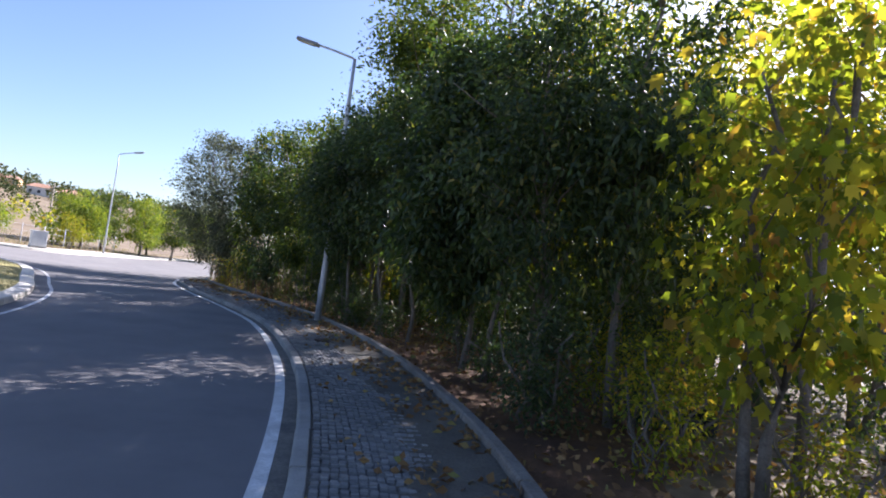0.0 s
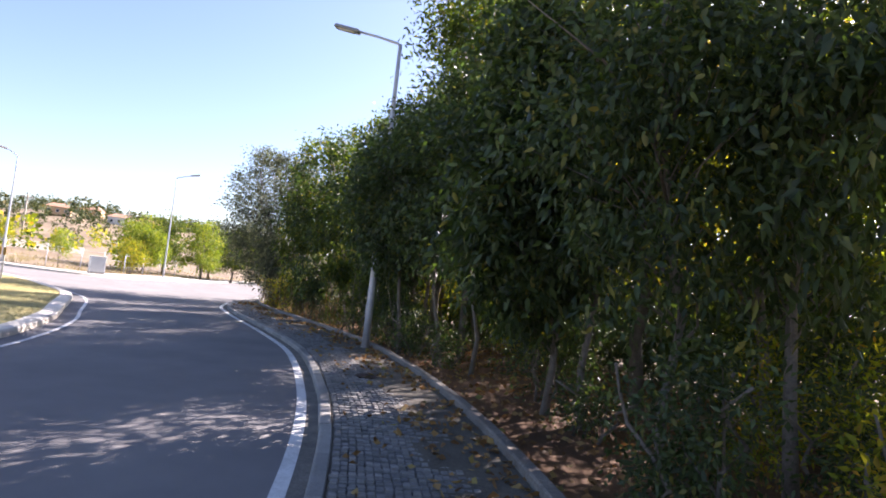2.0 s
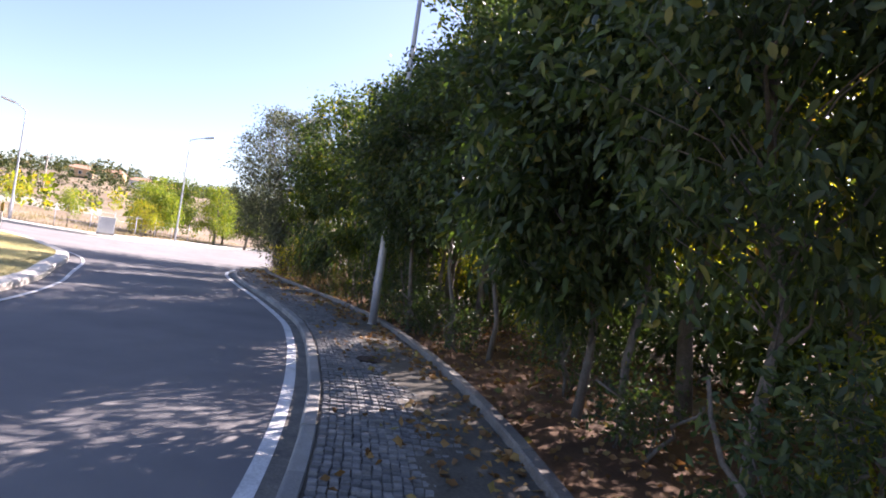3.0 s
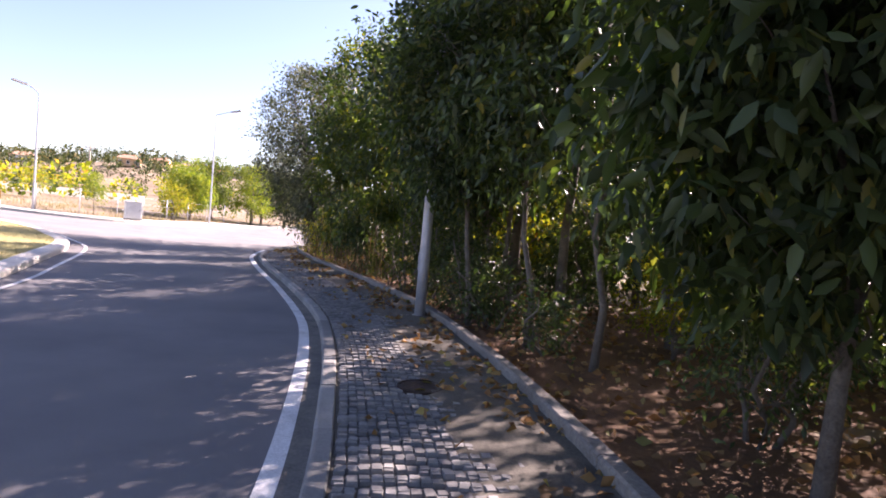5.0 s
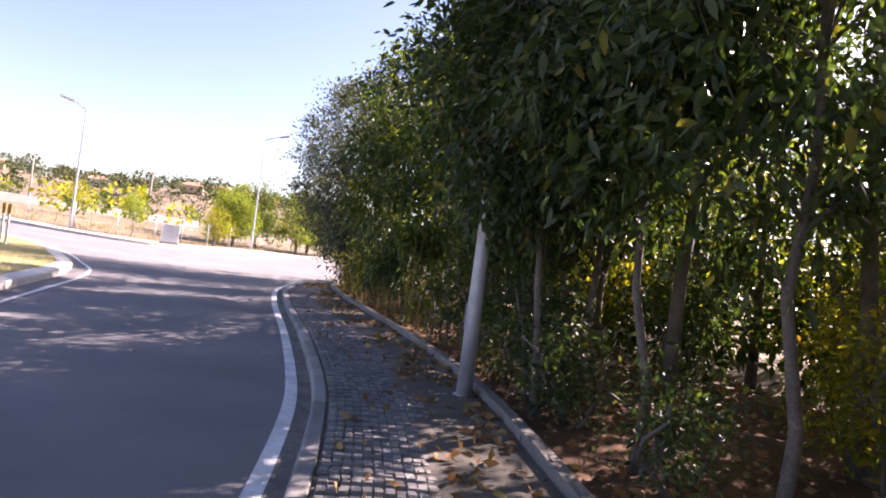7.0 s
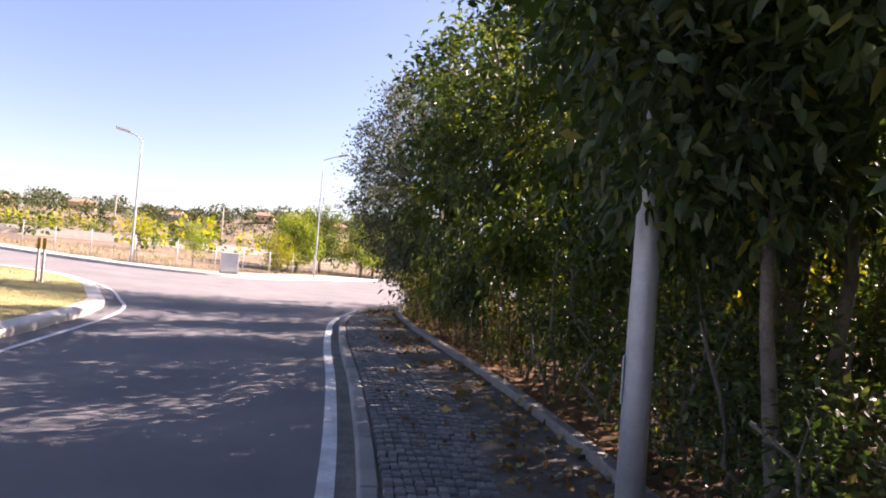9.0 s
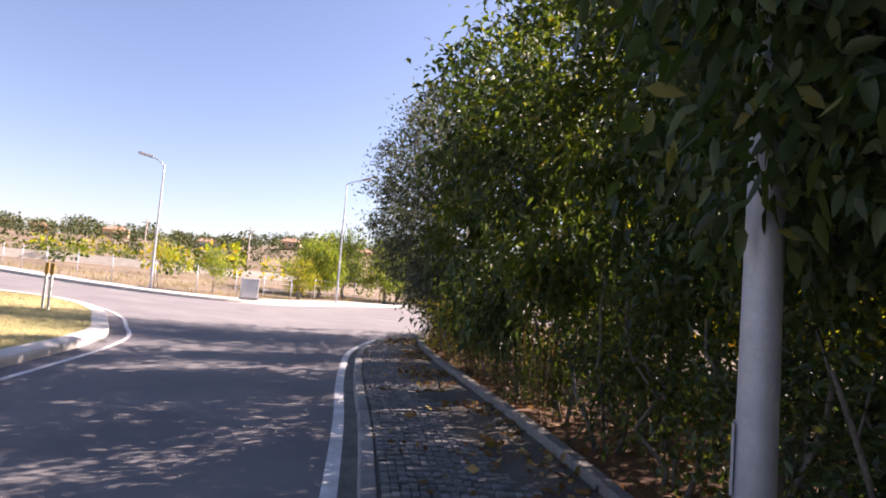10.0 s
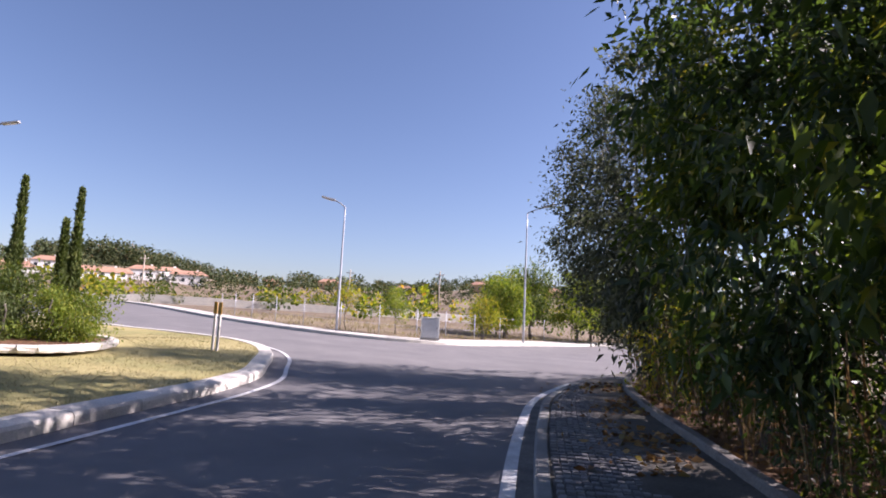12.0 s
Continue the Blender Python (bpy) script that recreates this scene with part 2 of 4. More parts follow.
def fill(outline, z, step=1.2):
    """A flat-ish sheet inside an outline, following the rise: a triangulated polygon cut finely."""
    bm = bmesh.new()
    vs = [bm.verts.new((x, y, 0)) for x, y in outline]
    bm.faces.new(vs)
    bmesh.ops.triangulate(bm, faces=bm.faces[:])
    lo, hi = np.min(outline, 0), np.max(outline, 0)
    for ax in (0, 1):
        for c in np.arange(lo[ax] + step, hi[ax], step):
            co = Vector((c, 0, 0)) if ax == 0 else Vector((0, c, 0))
            no = Vector((1, 0, 0)) if ax == 0 else Vector((0, 1, 0))
            bmesh.ops.bisect_plane(bm, geom=bm.verts[:] + bm.edges[:] + bm.faces[:], plane_co=co, plane_no=no)
    for v in bm.verts:
        v.co.z = z + float(rise(v.co.x, v.co.y))
    bm.normal_update()
    for f in bm.faces:
        if f.normal.z < 0:
            f.normal_flip()
    return bm


# ---- plan: lines of the street ----
KERB = Line([(2.0, -16), (1.75, -9.9), (1.42, -4.9), (1.05, -1.0), (0.63, 1.08), (0.35, 1.95), (-0.12, 3.27), (-0.9, 5.2), (-1.55, 6.57), (-2.2, 7.78), (-3.18, 9.45), (-4.0, 10.68), (-4.9, 11.78), (-5.75, 12.75),
             (-6.9, 14.02), (-8.3, 15.5), (-9.6, 16.95), (-10.95, 18.6), (-12.0, 20.35), (-13.2, 23.0), (-14.2, 26.5), (-14.9, 31), (-15.4, 38.4), (-16, 49.4)], 900)
EDGE = Line([(3.7, -15.7), (3.28, -9.7), (2.85, -3.7), (2.5, -0.2), (2.2, 1.6), (1.76, 3.15), (1.18, 4.7), (0.1, 7.1), (-0.9, 8.95), (-1.85, 10.5), (-2.68, 11.75), (-3.75, 13.1), (-4.7, 14.15),
             (-5.95, 15.45), (-7.4, 16.9), (-9.5, 19.05), (-11.0, 20.8), (-12.2, 22.6), (-13.1, 24.8), (-13.6, 28), (-14.2, 36), (-14.7, 48)], 900)
FAR = Line([(-30, 64), (-29, 52), (-27.6, 42), (-25.8, 35), (-24.6, 31.2), (-23.7, 28.3), (-23.3, 26.2), (-23.9, 24.0), (-25.5, 22.2), (-28.4, 20.9), (-33.4, 20.0), (-45, 20), (-58, 20.5), (-80, 21)], 700)
ISLE = Line([(-3.6, -15.6), (-4.1, -9.6), (-4.6, -3.6), (-5.2, 0.9), (-6.3, 4.6), (-7.9, 7.8), (-9.7, 10.3), (-11.25, 11.95), (-12.2, 13.0), (-13.2, 14.05), (-14.35, 15.0), (-15.7, 15.65), (-17.4, 16.4),
             (-19.0, 16.75), (-20.5, 16.6), (-21.8, 15.8), (-23.2, 14.5), (-26, 12.8), (-32, 11.1), (-45, 10.5), (-66, 10.5), (-80, 10.5)], 700)
S0, S1 = 0.2, KERB.length - 0.2

# ---- ground, road, pavements ----
rng = np.random.default_rng(3)


def hills(x, y):
    """Ridge round the far side of the fields."""
    r = np.hypot(x, y)
    az = np.degrees(np.arctan2(-x, y))
    u = np.clip((r - 90) / 260, 0, 1)
    ridge = 14 + 2.2 * np.sin(az * 0.16 + 1) + 1.6 * np.sin(az * 0.43) + np.where((az > 78) & (az < 92), 4, 0) * np.clip(1 - np.abs(az - 85) / 7, 0, 1)
    side = np.clip((az + 40) / 60, 0, 1) * np.clip((150 - az) / 30, 0, 1)
    return ridge * u * u * (3 - 2 * u) * (0.35 + 0.65 * side)


def terrain(x, y):
    d = np.min(np.hypot(FAR.p[None, ::4, 0] - x[:, None], FAR.p[None, ::4, 1] - y[:, None]), 1)
    i = np.argmin(np.hypot(FAR.p[None, ::4, 0] - x[:, None], FAR.p[None, ::4, 1] - y[:, None]), 1)
    q, t = FAR.p[::4][i], FAR.t[::4][i]
    side = (x - q[:, 0]) * t[:, 1] - (y - q[:, 1]) * t[:, 0]      # positive beyond the far kerb
    beyond = np.where(side > 0, np.clip((d - 0.5) / 1.0, 0, 1), 0)
    i2 = np.argmin(np.hypot(EDGE.p[None, ::4, 0] - x[:, None], EDGE.p[None, ::4, 1] - y[:, None]), 1)
    q2, t2 = EDGE.p[::4][i2], EDGE.t[::4][i2]
    side2 = (x - q2[:, 0]) * t2[:, 1] - (y - q2[:, 1]) * t2[:, 0]
    d2 = np.hypot(x - q2[:, 0], y - q2[:, 1])
    wood = np.where(side2 > 0.2, np.clip(d2 / 1.0, 0, 1), 0)
    bumps = 0.04 * np.sin(x * 0.9 + 1.3 * np.sin(y * 0.5)) * np.sin(y * 0.8)
    return rise(x, y) - 0.09 + beyond * (0.2 + bumps) + wood * (0.1 + bumps) + hills(x, y)


def axis(lo, hi, near_lo, near_hi, fine, grow):
    a0 = list(np.arange(near_lo, near_hi + 1e-6, fine))
    st, v = fine, near_hi
    while v < hi:
        st *= grow
        v += st
        a0.append(v)
    st, v = fine, near_lo
    while v > lo:
        st *= grow
        v -= st
        a0.insert(0, v)
    return np.array(a0)


gx, gy = axis(-1600, 1600, -36, 14, 0.8, 1.13), axis(-1600, 1600, -14, 46, 0.8, 1.13)
X, Y = np.meshgrid(gx, gy)
Z = terrain(X.ravel(), Y.ravel())
nx = len(gx)
gf = [(j * nx + i, j * nx + i + 1, (j + 1) * nx + i + 1, (j + 1) * nx + i) for j in range(len(gy) - 1) for i in range(nx - 1)]
tagged(link("ground", np.stack([X.ravel(), Y.ravel(), Z], 1), gf, M_EARTH, smooth=True), "dry straw-coloured earth and grass of the fields", "ground", kind="structure")

right = [tuple(KERB.at(s, 0.03)) for s in np.linspace(0, KERB.length, 120)]
leftf = [tuple(FAR.at(s, 0.05)) for s in np.linspace(0, FAR.length, 90)]
isle = [tuple(ISLE.at(s, -0.05)) for s in np.linspace(0, ISLE.length, 120)]
ROAD = right + leftf + isle[::-1]
rb = fill(ROAD, 0.0, 0.9)
road = new("road", bpy.data.meshes.new("road"))
rb.to_mesh(road.data)
rb.free()
road.data.materials.append(M_ASPHALT)
tagged(road, "worn grey asphalt road with dappled tree shade", "road", kind="structure")

tagged(link("road_marking", *ribbon(KERB, 0.2, KERB.s_of(-12.0, 20.3) + 1.2, 0.2, -0.26, -0.14, 0.012), M_LINE), "worn white edge line painted on the asphalt", "road marking", kind="structure")
tagged(link("gutter", *ribbon(KERB, 0.2, S1, 0.25, -0.138, 0.02, 0.01), M_GUTTER), "dirty gutter strip with grit beside the kerb", "gutter", kind="structure")
tagged(link("road_marking", *ribbon(ISLE, 0.5, ISLE.s_of(-21.6, 15.4), 0.25, 0.33, 0.41, 0.014), M_LINE), "thin white line round the traffic island", "road marking", kind="structure")

pave = new("pavement")
tagged(pave, "grey cobbled pavement with dirt in its joints", "pavement", kind="structure")
base_v, base_f = [], []
ns = 200
for i, s in enumerate(np.linspace(S0, S1, ns)):
    k = KERB.at(s, 0.13)
    j = np.argmin(np.hypot(*(EDGE.p - KERB.at(s, 1.7)).T))
    w = EDGE.p[j]
    for u in np.linspace(0, 1, 6):
        base_v.append((*(k + (w - k) * u), 0.082 + float(rise(*k))))
for i in range(ns - 1):
    for k in range(5):
        base_f.append((i * 6 + k, i * 6 + k + 1, (i + 1) * 6 + k + 1, (i + 1) * 6 + k))
link("bedding", base_v, base_f, M_JOINT, pave, "dark earth bedding under the cobbles")

# forest floor beyond the low edging
fv, ff = [], []
ss = np.linspace(0.2, EDGE.length - 0.2, 150)
for s in ss:
    for k in range(16):
        o = 0.12 + 12.0 * (k / 15) ** 1.4
        x, y = EDGE.at(s, o * (0.24 if s < 18.5 else min(1, 0.24 + (s - 18.5) * 0.25) if s < 30 else 0.8))
        fv.append((x, y, 0.055 + 0.05 * noise.noise(Vector((x * 0.7, y * 0.7, 0))) + 0.02 * noise.noise(Vector((x * 3, y * 3, 5))) - 0.3 * (k / 15) ** 4))
for i in range(len(ss) - 1):
    for k in range(15):
        ff.append((i * 16 + k, i * 16 + k + 1, (i + 1) * 16 + k + 1, (i + 1) * 16 + k))
tagged(link("forest_floor", fv, ff, M_LITTER, smooth=True), "brown leaf-strewn soil under the trees", "ground", kind="structure")

# far pavement and island
farpave = link("far_pavement", *ribbon(FAR, 0.2, FAR.length - 0.2, 0.6, 0.14, 1.5, 0.12, 2), M_PALE)
tagged(farpave, "pale paved footway along the field", "pavement", kind="structure")
tagged(link("far_kerb", *sweep(FAR, 0.2, FAR.length - 0.2, 0.6, [(0, -0.08), (0, 0.11), (0.02, 0.13), (0.14, 0.13), (0.14, -0.08)]), M_PALE), "pale concrete kerb along the far footway", "kerb", kind="structure")
lawn = [tuple(ISLE.at(s, -0.3)) for s in np.linspace(0, ISLE.length, 160)] + [(-80, -40), (-4, -40)]
lb = fill(lawn, 0.125, 1.0)
for v in lb.verts:
    v.co.z += 0.02 * noise.noise(v.co * 0.8)
lawn_ob = new("lawn", bpy.data.meshes.new("lawn"))
lb.to_mesh(lawn_ob.data)
lb.free()
lawn_ob.data.materials.append(M_LAWN)
tagged(lawn_ob, "dry yellow-green lawn of the traffic island", "lawn", kind="structure")


# ---- plants ----
def leaf_mesh(name, centres, dirs, sizes, material, parent=None, wide=0.42, droop=0.25, seed=1, label="", fine=False, fold=0.1, lobed=False):
    """Many leaves in one mesh: each a folded, drooping lancet, or a blade of five lobes."""
    r = np.random.default_rng(seed)
    n = len(centres)
    d = dirs / np.linalg.norm(dirs, axis=1)[:, None]
    side = np.cross(d, r.normal(size=(n, 3)))
    side /= np.linalg.norm(side, axis=1)[:, None] + 1e-9
    up = np.cross(side, d)
    L = sizes[:, None]
    b = centres
    mid = b + d * L * 0.45
    tip = b + d * L + np.array([0, 0, -1.0]) * L * droop
    lft, rgt = mid + side * L * wide * 0.5 + up * L * fold, mid - side * L * wide * 0.5 + up * L * fold
    if lobed:    # five-pointed blade, cupped, on a hanging stalk
        dn = np.array([0, 0, -1.0])
        out = [b, b + d * L * 0.42 + up * L * 0.05]
        for an, ln in ((-100, 0.42), (-75, 0.3), (-52, 0.56), (-26, 0.34), (0, 0.62), (26, 0.34), (52, 0.56), (75, 0.3), (100, 0.42)):
            c0, s0 = math.cos(radians(an)), math.sin(radians(an))
            out.append(b + d * L * (0.42 + ln * c0) + side * L * ln * s0 + dn * L * droop * ln * ln)
        v = np.stack(out, 1).reshape(-1, 3)
        o = (np.arange(n) * 11)[:, None]
        tri = tuple((1, k, k + 1) for k in range(2, 10)) + ((1, 0, 2), (1, 10, 0))
    elif fine:     # rounded lancet with a curved rib
        dn = np.array([0, 0, -1.0])
        m1, m2 = b + d * L * 0.28 + dn * L * droop * 0.1, b + d * L * 0.64 + dn * L * droop * 0.45
        w1, w2 = side * L * wide * 0.46, side * L * wide * 0.4
        v = np.stack([b, m1 + w1 + up * L * 0.07, m1, m1 - w1 + up * L * 0.07, m2 + w2 + up * L * 0.06, m2, m2 - w2 + up * L * 0.06, tip], 1).reshape(-1, 3)
        o = (np.arange(n) * 8)[:, None]
        tri = ((0, 2, 1), (0, 3, 2), (1, 2, 5), (1, 5, 4), (2, 3, 6), (2, 6, 5), (4, 5, 7), (5, 6, 7))
    else:
        v = np.stack([b, lft, mid, rgt, tip], 1).reshape(-1, 3)
        o = (np.arange(n) * 5)[:, None]
        tri = ((0, 2, 1), (0, 3, 2), (1, 2, 4), (2, 3, 4))
    f = np.concatenate([o + np.array(q) for q in tri], 1).reshape(-1, 3)
    me = bpy.data.meshes.new(name)
    me.vertices.add(len(v))
    me.vertices.foreach_set("co", v.astype(np.float32).ravel())
    me.loops.add(len(f) * 3)
    me.loops.foreach_set("vertex_index", f.astype(np.int32).ravel())
    me.polygons.add(len(f))
    me.polygons.foreach_set("loop_start", np.arange(0, len(f) * 3, 3, dtype=np.int32))
    me.update(calc_edges=True)
    me.materials.append(material)
    ob = new(name, me)
    if parent:
        ob.parent = parent
    if label:
        tagged(ob, label)
    return ob


def tree(name, x, y, height, radius, low, material, label, leaves=9000, clumps=80, leaf=0.11, lean=(0, 0), trunk=0.08, stems=1, seed=0,
         spread=0.42, droop=0.3, category="tree", group="", wide=0.42, bark=None, squash=1.0, hole=0.0, fine=False, lobed=False):
    """Tapered trunk or stems, limbs and twigs, and a crown of leaf clumps between low and height."""
    r = np.random.default_rng(seed + 11)
    z0 = float(terrain(np.array([x]), np.array([y]))[0]) - 0.03
    root = empty(name, x, y, z0, label, category, group)
    bark = bark or M_BARK
    crown_c = np.array([lean[0], lean[1], (low + height) / 2])
    half = (height - low) / 2
    cl = []
    while len(cl) < clumps:
        q = r.uniform(-1, 1, 3)
        n = np.linalg.norm(q)
        if n > 1 or n < 0.25 or (hole and r.uniform() < hole and n < 0.6):
            continue
        wob = 0.8 + 0.35 * math.sin(3 * math.atan2(q[1], q[0]) + seed) * (1 - abs(q[2]))
        cl.append(crown_c + q * np.array([radius * wob, radius * wob * squash, half]))
    cl = np.array(cl)
    tops = []
    for k in range(stems):
        an = 2 * math.pi * k / stems + seed
        sp = 0 if stems == 1 else 0.18 + 0.1 * r.uniform()
        pts, rad = [], []
        for i in range(7):
            u = i / 6
            pts.append((sp * math.cos(an) * (0.4 + 1.8 * u) + lean[0] * u * u + 0.07 * r.normal() * (i > 0), sp * math.sin(an) * (0.4 + 1.8 * u) + lean[1] * u * u + 0.07 * r.normal() * (i > 0), height * 0.82 * u))
            rad.append(trunk * (1.25 - 0.35 * min(1, u * 4) - 0.75 * u * 0.9) + 0.008)
        tube("trunk", pts, rad, bark, root, 9)
        tops.append(np.array(pts))
    twigs = []
    for k, c in enumerate(cl[::2]):
        t = tops[r.integers(len(tops))]
        want = max(0.15 * height, c[2] - 0.5 * np.hypot(*(c[:2] - crown_c[:2])) - 0.3)
        st = np.array([np.interp(want, t[:, 2], t[:, k2]) for k2 in range(3)])
        mid = (st + c) / 2 + r.normal(size=3) * 0.08 + np.array([0, 0, 0.08])
        rr = (trunk * 0.42 + 0.004) if k < 6 else (trunk * 0.22 + 0.003)
        if k < 6:
            tube("limb", [st, mid, c], [rr, rr * 0.6, 0.004], bark, root, 6)
        else:
            twigs.append(tube_data([st, mid, c], [rr, rr * 0.6, 0.003], 4, False))
    if twigs:
        tagged(link("twig_mass", *joined(twigs), bark, root, smooth=True), kind="stuff")
    per = leaves // clumps
    base = np.repeat(cl, per, 0)
    sig = spread * r.uniform(0.55, 1.2, (clumps, 1)).repeat(per, 0)
    pos = base + np.clip(r.normal(size=base.shape), -1.7, 1.7) * sig * np.array([1, 1, 0.7])
    pos[:, 2] = np.maximum(pos[:, 2], 0.15)
    out = pos - crown_c
    out /= np.linalg.norm(out, axis=1)[:, None] + 1e-6
    d = out * 0.5 + r.normal(size=pos.shape) * 0.7 + np.array([0, 0, -droop])
    leaf_mesh("crown", pos, d, leaf * r.uniform(0.6, 1.25, len(pos)), material, root, wide, droop, seed, fine=fine, lobed=lobed)
    return root


ROW = "trees along the pavement"
DK = "dense dark-green broadleaf tree overhanging the low concrete edging"
GB = "green bushy tree with several thin stems"


def behind(y0, off):
    """A place off metres behind the edging at the point where it passes y0, and the way to the road."""
    s = EDGE.s[np.argmin(np.abs(EDGE.p[:700, 1] - y0))]
    h = EDGE.heading(s)
    return (*EDGE.at(s, off), -math.sin(h), math.cos(h))


# metres along, behind, height, crown radius, lowest leaves, leaves, leaf length, material, stems, trunk, lean to the road
for y0, off, h, rad, low, n, lf, mat, st, tr, ln, lab in (
    (7.0, 1.2, 5.8, 1.25, 1.0, 15000, 0.14, L_DARK, 1, 0.045, 0.5, DK),
    (4.7, 1.25, 6.0, 1.4, 1.5, 12000, 0.1, L_DARK, 1, 0.038, 0.3, DK),
    (6.6, 1.5, 6.2, 1.6, 1.5, 15000, 0.105, L_DARK, 1, 0.042, 0.4, DK),
    (9.6, 1.2, 5.9, 1.4, 1.9, 10000, 0.11, L_DARK, 1, 0.038, 0.4, DK),
    (10.5, 0.85, 5.6, 1.3, 2.1, 13000, 0.11, L_DARK, 1, 0.036, 0.45, DK),
    (12.2, 1.2, 6.0, 1.4, 1.3, 14000, 0.11, L_DARK, 2, 0.045, 0.5, DK),
    (13.3, 1.5, 6.6, 1.4, 0.9, 16000, 0.1, L_DARK, 2, 0.045, 0.4, DK),
    (14.6, 1.4, 6.4, 1.45, 0.6, 9500, 0.14, L_MID, 3, 0.04, 0.6, GB),
    (16.0, 1.3, 6.6, 1.45, 0.5, 10000, 0.14, L_DARK, 3, 0.04, 0.6, GB),
    (17.5, 1.4, 6.8, 1.45, 0.5, 9500, 0.14, L_MID, 3, 0.04, 0.6, GB),
    (19.2, 1.2, 6.6, 1.4, 0.5, 10000, 0.14, L_OLIVE, 3, 0.035, 0.6, GB),
):
    px_, py_, ux, uy = behind(y0, off)
    tree("tree", px_, py_, h, rad, low, mat, lab, n, int(n / (110 if y0 < 12.6 else 190)), lf, (ln * ux, ln * uy), tr, st, int(y0 * 10), 0.26 if y0 < 12.6 else 0.3, 0.22, group=ROW, fine=y0 < 12.6)
px_, py_, ux, uy = behind(11.6, 0.5)
tree("tree", px_, py_, 5.2, 1.0, 1.75, L_DARK, "slender dark-leaved tree whose crown hides the lamp post", 8000, 76, 0.105, (0.65 * ux, 0.65 * uy), 0.04, 1, 117, 0.25, 0.22, group=ROW, fine=True)
tree("olive_tree", -11.37, 22.65, 7.0, 1.8, 0.9, L_OLIVE, "silvery-leaved feathery tree at the corner of the wood", 19000, 170, 0.12, (-1.0, -0.3), 0.06, 3, 5, 0.3, 0.1, group=ROW)
tree("tree", -2.14, 14.65, 10.4, 2.1, 2.0, L_MID, "tall green tree with some yellowing leaves behind the row", 18000, 120, 0.16, (0.5, 0.3), 0.1, 1, 8, 0.4, 0.2, group=ROW)
tree("tree", 2.53, 8.86, 8.6, 2.0, 1.9, L_YEL, "tall tree with yellow and brown autumn leaves", 13500, 90, 0.125, (0, 0), 0.09, 1, 9, 0.42, 0.2, group=ROW)
tree("maple_tree", 4.12, 2.74, 4.9, 1.1, 1.0, L_YEL, "young maple with yellow-green autumn leaves", 2000, 46, 0.135, (0.1, -0.1), 0.045, 2, 21, 0.3, 0.5, group=ROW, lobed=True)
tree("maple_tree", 5.23, 4.31, 5.4, 1.1, 1.2, L_YEL, "young maple with yellow-green autumn leaves", 1300, 44, 0.15, (0, 0), 0.045, 2, 23, 0.33, 0.5, group=ROW, lobed=True)
tree("tree", 3.31, 5.01, 6.8, 1.25, 1.4, L_DARK, "thin dark-leaved tree among the maples", 8000, 60, 0.13, (0, 0), 0.05, 1, 25, 0.32, 0.3, group=ROW)
WD = "tree of the wood behind, autumn foliage lit by the sun"
for k, (tx, ty, th, tm, tl) in enumerate(((3.67, 7.5, 7.8, L_MID, 1.4), (7.55, 7.32, 8.0, L_YEL, 2.2), (5.61, 9.73, 8.8, L_YEL, 3.6), (0.73, 12.48, 11.2, L_MID, 1.8), (-1.0, 12.97, 11.4, L_MID, 3.2), (5.14, 11.2, 7.0, L_YEL, 1.5), (-2.59, 18.04, 7.0, L_YEL, 0.6), (-5.81, 20.5, 8.4, L_MID, 0.5), (0.16, 16.95, 7.8, L_DARK, 1.2),
                                      (-4.61, 23.74, 8.0, L_YEL, 0.5), (3.04, 16.04, 8.2, L_DARK, 1.2), (-0.77, 20.51, 7.5, L_DARK, 0.8), (-8.93, 26.13, 8.3, L_MID, 0.5), (8.13, 12.43, 8.0, L_MID, 1.0), (3.62, 19.64, 8.0, L_MID, 0.8))):
    tree("tree", tx, ty, th, 2.1, tl, tm, WD, 5500, 75, 0.165, (0, 0), 0.07, 1 + k % 2, 40 + k, 0.42, 0.2, group="trees of the wood")
